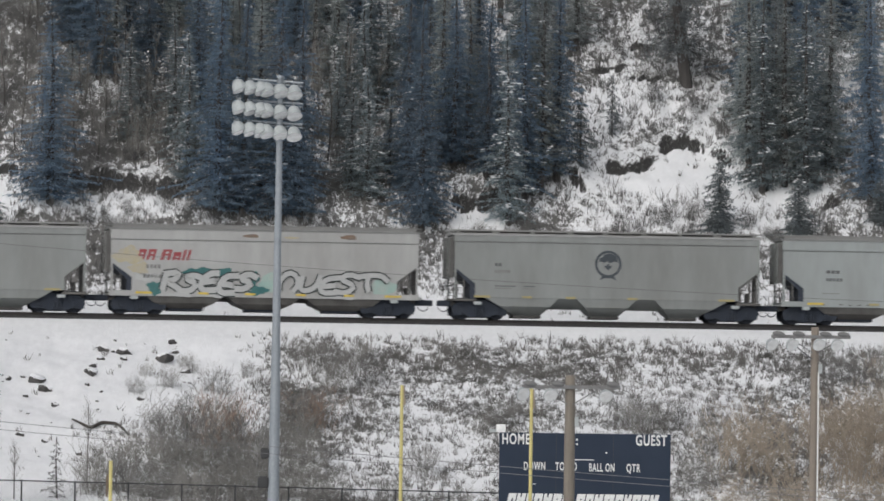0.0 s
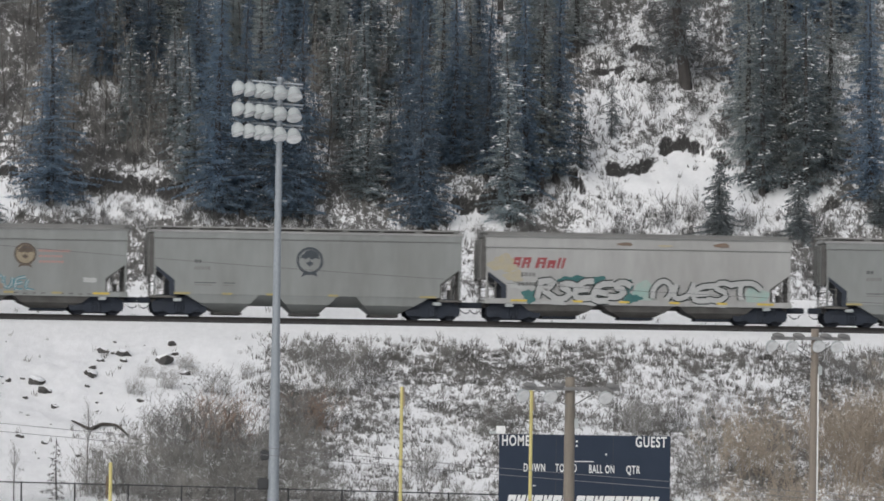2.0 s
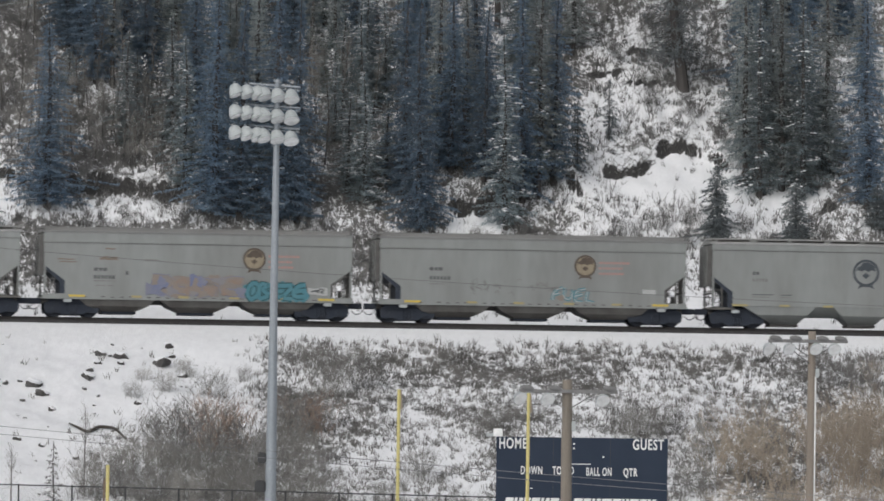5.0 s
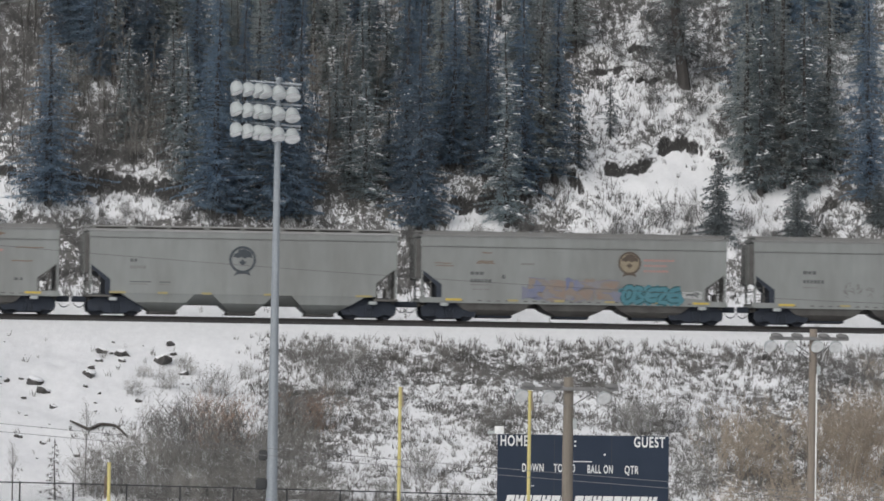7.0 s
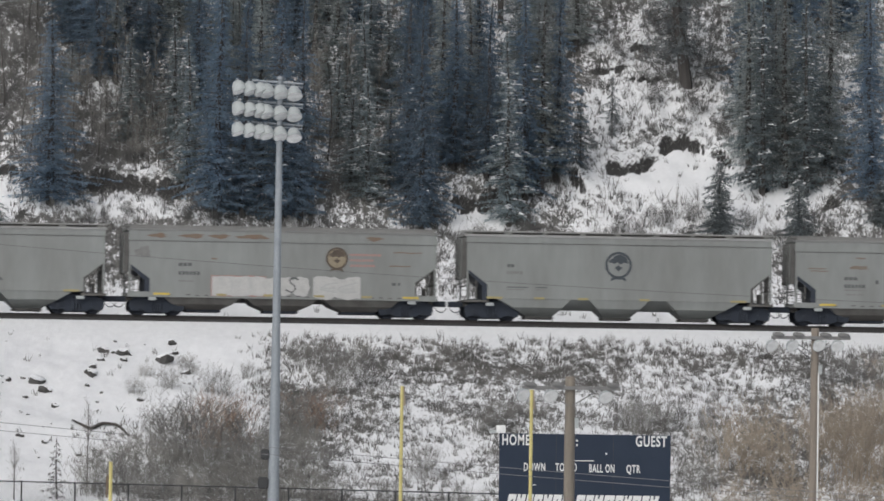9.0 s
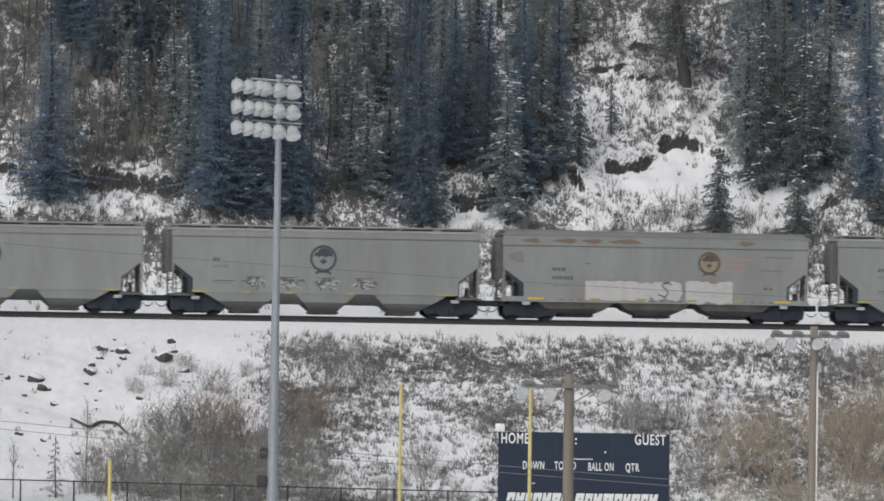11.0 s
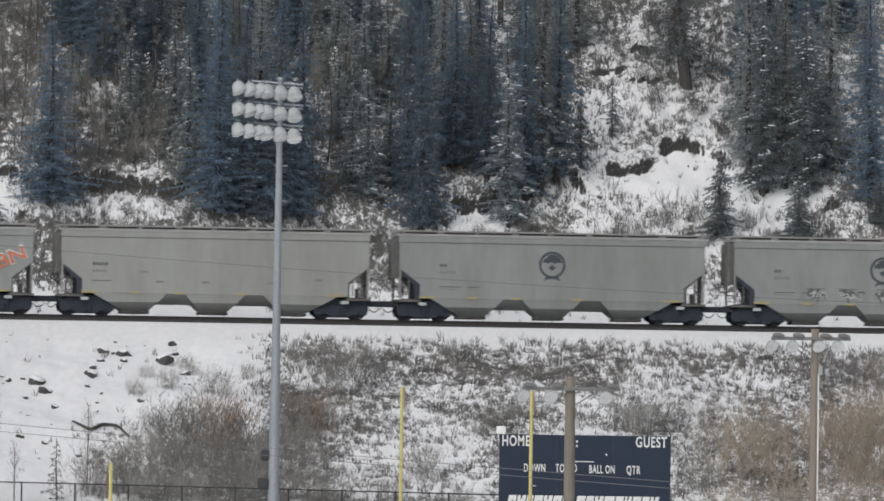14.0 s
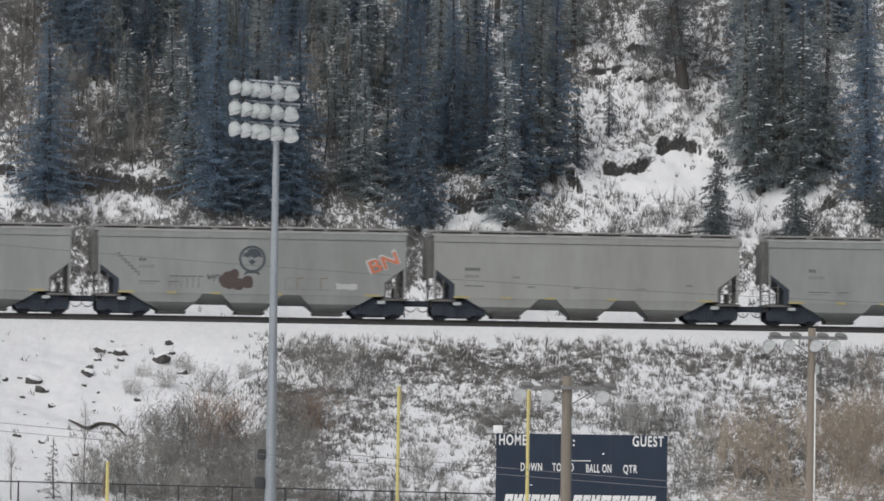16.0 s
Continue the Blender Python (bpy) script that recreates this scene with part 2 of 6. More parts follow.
def rod(bm, a, b, r0, r1=None, sides=8):
    a, b = Vector(a), Vector(b)
    turn = (b - a).to_track_quat("Z", "Y").to_matrix().to_4x4()
    bmesh.ops.create_cone(bm, cap_ends=True, segments=sides, radius1=r0, radius2=r0 if r1 is None else r1,
                          depth=(b - a).length, matrix=Matrix.Translation((a + b) / 2) @ turn)
    return bm


def slab(bm, outline, y0, y1):
    """A plate with an outline in x and z, from y0 to y1."""
    front = [bm.verts.new((x, y0, z)) for x, z in outline]
    back = [bm.verts.new((x, y1, z)) for x, z in outline]
    bm.faces.new(front)
    bm.faces.new(back[::-1])
    for k in range(len(outline)):
        j = (k + 1) % len(outline)
        bm.faces.new((front[k], back[k], back[j], front[j]))
    return bm


def lettering(name, words, mat, parent, x, y, z, height, width=None, lean=0.0, swell=0.0, depth=0.006, turn=0.0, label="", spacing=1.0):
    """Words on a plate that faces -y, from x to the right, standing on z."""
    data = bpy.data.curves.new(name, "FONT")
    data.body, data.size, data.extrude, data.shear, data.offset, data.space_character = words, height / 0.72, depth, lean, swell, spacing
    temp = new(name, data)
    bpy.context.view_layer.update()
    me = bpy.data.meshes.new_from_object(temp.evaluated_get(bpy.context.evaluated_depsgraph_get()))
    bpy.data.objects.remove(temp)
    me.materials.clear()
    me.materials.append(mat)
    xs = [v.co.x for v in me.vertices]
    squeeze = width / (max(xs) - min(xs)) if width else 1.0
    me.transform(Matrix.Diagonal((squeeze, 1, 1, 1)) @ Matrix.Translation((-min(xs), 0, 0)))
    me.transform(pose(x, y, z, 90, 0, 0) @ pose(0, 0, 0, 0, 0, turn))
    ob = new(name, me)
    ob.parent = parent
    return tagged(ob, label)


# ---- the plan: the track runs at 7 degrees across the view, u along it, s from it up the hill ----
TURN = radians(7.0)
ALONG, ACROSS = Vector((math.cos(TURN), math.sin(TURN), 0)), Vector((-math.sin(TURN), math.cos(TURN), 0))
ORIGIN = Vector((0, 528.1, 0))
RAIL_Z = 14.46
PROFILE_S = [-3000, -90, -75, -50, -30, -5, -1.6, 1.6, 6, 8, 95, 140, 3000]
PROFILE_Z = [0, 0, 0.3, 3.1, 4.8, 13.2, 14.13, 14.13, 13.95, 14.2, 75.1, 80, 80]


def smooth(x, a, b):
    t = min(1.0, max(0.0, (x - a) / (b - a)))
    return t * t * (3 - 2 * t)


def blot(u, s, u0, s0, ru, rs):
    """1 within an oval round (u0, s0), falling to 0 at its rim."""
    return 1 - smooth(((u - u0) / ru) ** 2 + ((s - s0) / rs) ** 2, 0.45, 1.15)


# Lips of bare earth where the hillside has slipped: points along (u, s), height.
SCARPS = [
    (((-17.9, 19.1), (-15.6, 19.2), (-13.8, 18.9), (-11.4, 18.2)), 0.8),
    (((11.5, 21.0), (12.4, 20.6), (13.4, 21.3), (14.5, 22.2)), 0.46),
    (((14.7, 22.6), (15.2, 23.1), (16.2, 23.3), (17.1, 22.8)), 0.50),
    (((17.5, 22.4), (18.1, 22.1), (18.7, 21.7)), 0.50),
    (((18.8, 20.9), (19.6, 20.4), (20.6, 20.0)), 0.40),
    (((2.7, 18.4), (4.2, 17.8), (5.5, 18.7)), 0.55),
    (((13.9, 31.2), (15.9, 31.7)), 0.25),
    (((11.8, 29.0), (13.7, 29.2)), 0.2),
    (((13.7, 28.1), (14.8, 28.2), (15.8, 28.6)), 0.15),
    (((9.1, 20.0), (10.2, 19.3)), 0.6),
    (((23.1, 18.4), (23.9, 18.1)), 0.4),
    (((-24.0, 19.4), (-21.0, 19.3), (-20.0, 19.0)), 0.4)]


def slip_at(u, s):
    """The step in the ground and the bare earth at the slipped lips."""
    h, earth = 0.0, 0.0
    if not (-30 < u < 30 and 10 < s < 40):
        return h, earth
    for line, tall in SCARPS:
        a, b = line[0][0], line[-1][0]
        if a - 0.6 < u < b + 0.6 and line[0][1] - 8 < s < line[0][1] + 9:
            c = float(np.interp(u, [p[0] for p in line], [p[1] for p in line])) + 0.3 * noise.noise((u * 0.9, 2.0, tall)) + 0.3 * noise.noise((u * 2.7, 5.0, tall))
            ends = smooth(u, a - 0.6, a + 0.5) * (1 - smooth(u, b - 0.5, b + 0.6)) * max(0.12, min(1.2, 0.88 + 0.55 * noise.noise((u * 1.6, 8.0, tall))))
            d = float(np.interp(u + 0.3, [p[0] for p in line], [p[1] for p in line]) - np.interp(u - 0.3, [p[0] for p in line], [p[1] for p in line])) / 0.6
            t = (s - c) / math.sqrt(1 + d * d)
            h += tall * ends * (smooth(t, -0.15, 0.3) * (1 - smooth(t, 0.5, 3.5)) - 0.3 * smooth(t, -1.2, -0.1) * (1 - smooth(t, -0.1, 0.12)))
            earth = max(earth, ends * smooth(t, -0.3, -0.12) * (1 - smooth(t, 0.2 * tall, 0.2 + 0.3 * tall)))
    return h, earth


def rough_at(u, s):
    h = 0.0
    if 6 < s < 100:
        k = smooth(s, 6, 12)
        h += k * (0.55 * noise.noise((u * 0.22, s * 0.22, 3.1)) + 0.22 * noise.noise((u * 0.8, s * 0.8, 7.7)))
        h += slip_at(u, s)[0]
    elif -60 < s < -3:
        k = smooth(-s, 3, 9)
        h += k * (0.35 * noise.noise((u * 0.25, s * 0.25, 1.3)) + 0.10 * noise.noise((u * 1.1, s * 1.1, 5.2)))
    return h


def ground_z(u, s):
    return float(np.interp(s, PROFILE_S, PROFILE_Z)) + rough_at(u, s)


def cover_at(u, s):
    """How thickly dead grass and brush stand through the snow, 0 to 1."""
    n = noise.noise((u * 0.25, s * 0.25, 11.0))
    if s < -2:
        c = 0.62 + 0.35 * n
        c *= smooth(-s, 3.4, 7.0 + 2 * n)
        open_snow = smooth(-u, 8.5 - 0.12 * s, 10.5 - 0.12 * s)
        c *= 1 - 0.985 * open_snow * (1 - smooth(-s, 18 + 3 * n, 25 + 3 * n) * smooth(u, -22, -17))
        c *= 1 - 0.35 * blot(u, s, -4.0, -26.0, 4.5, 7.0)
        c *= 1 - 0.5 * blot(u, s, 5.5, -23.0, 3.6, 5.0)
        c *= 1 - 0.3 * blot(u, s, 10.5, -15.5, 4.5, 4.0)
        return max(0.0, c)
    if s > 5:
        wood = 1 - blot(u, s, 15.0, 24.0, 4.6, 11.0)
        c = 0.62 + 0.40 * n + 0.12 * wood * smooth(s, 16, 20)
        c += 0.16 * (1 - smooth(s, 17.0, 19.0)) * (1 - smooth(u, 8.0, 11.0)) + 0.25 * blot(u, s, -20.5, 29.0, 4.0, 6.0) + 0.2 * blot(u, s, -15.5, 22.6, 3.6, 3.0)
        c *= 1 - 0.8 * blot(u, s, 16.0, 21.8, 2.6, 1.8)
        c *= 1 - 0.92 * blot(u, s, 15.2, 20.5, 4.6, 2.1)
        c *= 1 - 0.35 * blot(u, s, 15.5, 16.5, 7.0, 2.5)
        c *= 1 - 0.7 * blot(u, s, 19.2, 18.9, 2.6, 1.2)
        c *= 1 - 0.6 * blot(u, s, 21.5, 19.4, 2.4, 1.2)
        c *= 1 - 0.2 * blot(u, s, 12.8, 23.8, 3.2, 3.8)
        c *= 1 - 0.4 * blot(u, s, -16.0, 17.2, 5.0, 1.5)
        c *= 1 - 0.5 * blot(u, s, -22.5, 17.5, 2.4, 1.6)
        c *= 1 - 0.2 * blot(u, s, -3.5, 16.6, 4.2, 1.3)
        c *= 1 - 0.8 * blot(u, s, 4.2, 16.6, 1.8, 1.4)
        c *= smooth(s, 8.8, 12)
        return max(0.05, min(0.80, c))
    return 0.0


def spot(u, s, lift=0.0):
    p = ORIGIN + ALONG * u + ACROSS * s
    p.z = ground_z(u, s) + lift
    return p


def ground():
    def steps(lo, hi, step, far, count):
        out = [lo + k * step for k in range(int(round((hi - lo) / step)) + 1)]
        grow = [1.22 ** k for k in range(1, count + 1)]
        tail = [g / grow[-1] for g in grow]
        return [lo - t * (far - abs(lo)) for t in reversed(tail)] + out + [hi + t * (far - abs(hi)) for t in tail]
    us = steps(-27, 27, 0.18, 3000, 34)
    ss = sorted(set(round(v, 3) for v in [*np.arange(-46, -6, 0.36), *np.arange(-6, 6, 0.4), *np.arange(6, 16, 0.4), *np.arange(16, 34, 0.18),
                                          *np.arange(34, 46, 0.45), *np.geomspace(46, 3000, 26), *(-np.geomspace(46.3, 3000, 26))]))
    verts, faces, cover, slipped = [], [], [], []
    for s in ss:
        for u in us:
            p = ORIGIN + ALONG * u + ACROSS * s
            verts.append((p.x, p.y, ground_z(u, s)))
            cover.append(cover_at(u, s))
            slipped.append(slip_at(u, s)[1])
    n = len(us)
    for j in range(len(ss) - 1):
        for k in range(n - 1):
            a = j * n + k
            faces.append((a, a + 1, a + 1 + n, a + n))
    me = mesh_of("ground", verts, faces, SNOW_GROUND, True)
    layer = me.attributes.new("cover", "FLOAT", "POINT")
    layer.data.foreach_set("value", cover)
    layer = me.attributes.new("slipped", "FLOAT", "POINT")
    layer.data.foreach_set("value", slipped)
    tagged(new("ground", me), "snow-covered ground with a grassy bank and a steep hillside", "ground", kind="structure")


ground()


# ---- the track ----
def track():
    base = thing("railway_track", "dark steel rails on wooden ties along a snowy bench", "railway track", m=Matrix.Translation((*ORIGIN.xy, 0)) @ pose(0, 0, 0, 0, 0, 7))
    base["kind"] = "structure"
    for side in (-0.755, 0.755):
        bm = bmesh.new()
        box(bm, -260, 260, side - 0.035, side + 0.035, RAIL_Z - 0.04, RAIL_Z)
        box(bm, -260, 260, side - 0.010, side + 0.010, RAIL_Z - 0.15, RAIL_Z - 0.038)
        box(bm, -260, 260, side - 0.07, side + 0.07, RAIL_Z - 0.172, RAIL_Z - 0.148)
        part("rail", bm, RAIL, base)
    bm = bmesh.new()
    slab(bm, [(-260, 13.9), (260, 13.9), (260, 14.272), (-260, 14.272)], -1.5, 1.5)
    part("ballast", bm, BALLAST, base, "dark gravel ballast")
    bm = bmesh.new()
    box(bm, -0.115, 0.115, -1.3, 1.3, RAIL_Z - 0.29, RAIL_Z - 0.173, 0.01)
    first = part("tie", bm, TIE, base)
    for k in range(-75, 75):
        ob = first if k == -75 else first.copy()
        if k > -75:
            scene.collection.objects.link(ob)
        ob.location.x = k * 0.55


track()


# ---- trees, shrubs and brush ----
class Soup:
    """Loose triangles, gathered into one mesh."""

    def __init__(self):
        self.verts, self.faces = [], []

    def tri(self, a, b, c):
        n = len(self.verts)
        self.verts += [tuple(a), tuple(b), tuple(c)]
        self.faces.append((n, n + 1, n + 2))

    def spike(self, a, b, r):
        """A thin three-sided twig from a to b."""
        d = Vector(b) - Vector(a)
        p = d.orthogonal().normalized() * r
        q = d.cross(p).normalized() * r
        n = len(self.verts)
        a = Vector(a)
        self.verts += [tuple(a + p), tuple(a - 0.5 * p + 0.87 * q), tuple(a - 0.5 * p - 0.87 * q), tuple(b)]
        self.faces += [(n, n + 1, n + 3), (n + 1, n + 2, n + 3), (n + 2, n, n + 3)]

    def lump(self, c, rx, ry, rz):
        """A small eight-sided pad."""
        n = len(self.verts)
        x, y, z = c
        self.verts += [(x + rx, y, z), (x, y + ry, z), (x - rx, y, z), (x, y - ry, z), (x, y, z + rz), (x, y, z - rz * 0.4)]
        for k in range(4):
            j = (k + 1) % 4
            self.faces += [(n + k, n + j, n + 4), (n + j, n + k, n + 5)]

    def tube(self, pts, radii, sides=6):
        n = len(self.verts)
        for p, r in zip(pts, radii):
            for k in range(sides):
                t = 2 * math.pi * k / sides
                self.verts.append((p[0] + r * math.cos(t), p[1] + r * math.sin(t), p[2]))
        for j in range(len(pts) - 1):
            for k in range(sides):
                i = (k + 1) % sides
                a = n + j * sides
                self.faces.append((a + k, a + i, a + sides + i, a + sides + k))

    def made(self, name, mat, parent=None, label=""):
        ob = new(name, mesh_of(name, self.verts, self.faces, mat))
        ob.parent = parent
        return tagged(ob, label)


def build_spruce(seed, tall, wide, snow, bare=0.04, dense=1.0, needles=None, label="", droop=0.35, pads=0.055):
    """A conifer: tapered trunk, ragged drooping boughs set with short needle sprays, dashes of snow on some of them."""
    rng = random.Random(seed)
    tree = thing("spruce_tree", label, "tree", "conifers on the hillside")
    trunk, crown, white = Soup(), Soup(), Soup()
    lean = rng.uniform(-0.02, 0.02)
    axis = lambda z: Vector((lean * z + 0.05 * math.sin(z * 0.9 + seed), 0.04 * math.sin(z * 0.7), z))
    hs = [tall * k / 10 for k in range(11)]
    trunk.tube([axis(z) - Vector((0, 0, 0.4 if z == 0 else 0)) for z in hs], [0.016 * tall * (1 - 0.93 * z / tall) + 0.01 for z in hs], 7)
    z, a = tall * bare, 0.0
    while z < tall * 0.985:
        f = z / tall
        patch = 0.8 + 0.5 * noise.noise((z * 0.9, seed * 1.7, 0.5))
        reach = wide * (1 - f) ** 0.8 * (0.7 + 0.3 * min(1, (f - bare) / 0.12)) * patch + 0.05
        a += 2.4 + rng.uniform(-0.7, 0.7)
        length = reach * (0.35 + 0.95 * rng.random() ** 1.3)
        out = Vector((math.cos(a), math.sin(a), 0))
        side = Vector((-out.y, out.x, 0))
        root = axis(z)
        dip = droop * rng.uniform(0.2, 1.7)
        at = lambda t: root + out * (length * t) + Vector((0, 0, length * (0.10 * t - dip * t * t + 0.25 * dip * t ** 4)))
        trunk.spike(root, at(0.85), 0.010 + 0.010 * length)
        laden = rng.random() < 0.25 + 2.0 * snow and noise.noise((z * 0.7, math.cos(a) * 0.8, seed + math.sin(a) * 0.8)) > 0.02
        n = max(3, int(length / 0.075))
        for j in range(n):
            t = (j + rng.random()) / n
            p = at(t)
            fan = (0.10 + 0.34 * (1 - t) * min(1.0, length)) * rng.uniform(0.4, 1.2)
            for sgn in (-1, 1):
                q = p + side * (sgn * fan * rng.random()) + out * (fan * 0.4 * rng.random()) - Vector((0, 0, 0.05 + 0.25 * fan * rng.random()))
                for i in range(2):
                    d = side * (sgn * rng.uniform(-0.2, 1.0)) + out * rng.uniform(-0.2, 1.0) + Vector((0, 0, rng.uniform(-1.1, 0.45)))
                    d *= rng.uniform(0.09, 0.22)
                    w = Vector((rng.uniform(-1, 1), rng.uniform(-1, 1), rng.uniform(-1, 1))) * 0.034
                    crown.tri(q - w, q + w, q + d)
            if laden and t > 0.25 and rng.random() < snow * 1.1:
                r = 0.02 + pads * rng.random() ** 1.6
                c = p + side * rng.uniform(-0.15, 0.15) + Vector((0, 0, 0.03))
                white.lump(c, r * rng.uniform(1.2, 2.6), r * 1.4, r * 0.7)
        tip = at(1.0)
        crown.tri(at(0.85) + side * 0.035, at(0.85) - side * 0.035, tip + out * 0.12 - Vector((0, 0, 0.03)))
        z += 0.034 * (0.6 + 0.8 * f) * rng.uniform(0.6, 1.4) / dense * max(0.35, min(1.0, tall / 9))
    crown.tri(axis(tall * 0.95) + Vector((0.05, 0, 0)), axis(tall * 0.95) - Vector((0.05, 0, 0)), axis(tall) + Vector((0, 0, 0.15)))
    trunk.made("trunk", BARK, tree)
    crown.made("crown", needles or NEEDLES, tree)
    if white.verts:
        tagged(white.made("snow_cover", SNOW, tree, "small pads of snow on the boughs"), kind="stuff")
    return tree


KINDS = {
    "a": dict(seed=3, tall=12.0, wide=2.9, snow=0.06, dense=0.95, label="tall dark spruce with little snow on its boughs"),
    "b": dict(seed=8, tall=12.0, wide=2.4, snow=0.2, dense=0.8, bare=0.10, needles=NEEDLES_BROWN, label="slender dark spruce on the snowy hillside"),
    "c": dict(seed=15, tall=12.5, wide=2.5, snow=0.07, dense=0.95, bare=0.05, label="narrow dense spruce, nearly black"),
    "d": dict(seed=21, tall=10.0, wide=2.4, snow=0.36, dense=0.72, pads=0.065, needles=NEEDLES_MID, label="spruce with snow-dotted boughs"),
    "e": dict(seed=34, tall=10.0, wide=1.9, snow=0.10, dense=0.7, bare=0.28, needles=NEEDLES_BROWN, label="thin conifer with a bare lower trunk"),
    "s": dict(seed=41, tall=4.5, wide=1.9, snow=0.14, dense=0.30, needles=NEEDLES_GREY, label="thin young spruce with snow on it"),
    "t": dict(seed=47, tall=3.0, wide=1.0, snow=0.9, dense=0.10, bare=0.08, needles=TWIG_DARK, label="sparse little spruce with snow on its twigs"),
    "f": dict(seed=52, tall=4.0, wide=2.0, snow=0.30, dense=0.72, needles=NEEDLES_GREY, droop=0.45, label="young spruce with full boughs and some snow")}
FIRST = {}


def plant(kind, maker, u, s, m):
    if kind in FIRST:
        ob = copy_thing(FIRST[kind], Matrix())
    else:
        ob = FIRST[kind] = maker()
    ob.matrix_basis = Matrix.Translation(spot(u, s, -0.1)) @ m
    return ob


def spruce(u, s, tall, kind, thick=1.0):
    rng = random.Random(int(u * 100) * 7 + int(s * 100))
    spec = KINDS[kind]
    k = tall / spec["tall"]
    w = thick * (0.45 * k + 0.55) * rng.uniform(0.9, 1.1)
    plant(kind, lambda: build_spruce(**spec), u, s, pose(0, 0, 0, 0, 0, rng.uniform(0, 360)) @ Matrix.Diagonal((w, w, k, 1)))


spruce(-19.1, 17.3, 10.2, "a", 1.3)
spruce(-17.0, 30.8, 6.9, "c")
spruce(-10.6, 24.0, 11.0, "a", 0.8)
spruce(-11.9, 22.6, 7.0, "d")
spruce(-14.0, 28.6, 9.0, "a")
spruce(-16.4, 29.6, 9.0, "c")
spruce(-12.2, 29.2, 9.5, "b")
spruce(-15.7, 27.2, 8.9, "c")
spruce(-14.8, 27.0, 8.5, "e")
spruce(-14.4, 22.8, 6.5, "d")
spruce(-12.9, 27.8, 7.1, "c")
spruce(-11.5, 18.7, 8.3, "d")
spruce(-11.4, 31.6, 6.8, "c")
spruce(-10.2, 16.5, 13.4, "a")
spruce(-8.8, 16.7, 12.7, "c")
spruce(-7.6, 19.1, 12.8, "b")
spruce(-6.8, 16.3, 14.0, "a")
spruce(-5.7, 16.6, 12.3, "c")
spruce(-3.7, 28.1, 9.2, "e")
spruce(-2.5, 27.6, 8.3, "b")
spruce(-2.7, 19.0, 5.6, "d")
spruce(-1.8, 18.2, 7.3, "d")
spruce(-0.4, 20.6, 4.6, "d")
spruce(-1.1, 28.6, 7.4, "c")
spruce(0.3, 18.6, 12.6, "c")
spruce(0.9, 16.3, 12.3, "a")
spruce(2.8, 23.5, 11.0, "b")
spruce(3.1, 20.5, 11.1, "c")
spruce(4.2, 23.1, 9.5, "e")
spruce(4.7, 19.2, 9.6, "c")
spruce(5.6, 16.6, 10.7, "d")
spruce(6.8, 18.6, 12.5, "c")
spruce(7.7, 19.1, 13.7, "b")
spruce(8.6, 19.9, 11.0, "c")
spruce(10.0, 20.4, 4.5, "s", 0.6)
spruce(12.2, 23.8, 3.5, "s", 0.6)
spruce(11.1, 30.9, 7.5, "b")
spruce(19.3, 20.7, 13.2, "b")
spruce(19.9, 19.8, 11.9, "d")
spruce(21.2, 20.3, 12.6, "b")
spruce(22.3, 19.7, 11.2, "d")
spruce(23.9, 21.4, 12.9, "b")
spruce(25.6, 17.9, 12.7, "c")
spruce(17.0, 15.8, 4.2, "f")
spruce(21.3, 15.7, 3.3, "f")
spruce(25.9, 16.6, 2.3, "f")
spruce(20.8, 32.6, 8.1, "b")
spruce(23.6, 33.7, 8.1, "c")
spruce(26.2, 32.8, 8.8, "c")
spruce(-22.2, 15.5, 2.1, "f")


def deep_forest():
    """The forest further up the slope, and small spruces between the tall ones."""
    rng = random.Random(12)
    for k in range(80):
        u, s = rng.uniform(-27, 30), rng.uniform(26, 44)
        if 10.5 < u < 19.5 and s < 38 or -19 < u < -17 and s > 30 or u < -20 and s < 33:
            continue
        spruce(u, s, rng.uniform(8, 13), rng.choice("abcced"))
    for k in range(34):
        u, s = rng.uniform(-18, 10), rng.uniform(19.5, 28)
        if -6.6 < u < -3.6 or -17.5 < u < -11.5 and s < 25 and k % 3:
            continue
        spruce(u, s, rng.uniform(2.5, 6.5), rng.choice("ddsdb"))
    for k in range(9):
        spruce(rng.uniform(19, 26), rng.uniform(20, 28), rng.uniform(3, 8), rng.choice("dds"))


deep_forest()

spruce(-23.6, 30.0, 8.0, "e")
spruce(-21.0, 34.0, 9.0, "c")


def fallen_log():
    a, b = spot(-20.8, 33.3, 0.35), spot(-18.8, 33.7, 0.45)
    ob = part("fallen_log", rod(bmesh.new(), a, b, 0.06, 0.045, 8), LAMP_SHELL, None, "pale bare fallen log on the hillside")
    tagged(ob, "", "log")


fallen_log()
spruce(-22.7, -32.3, 3.0, "t")


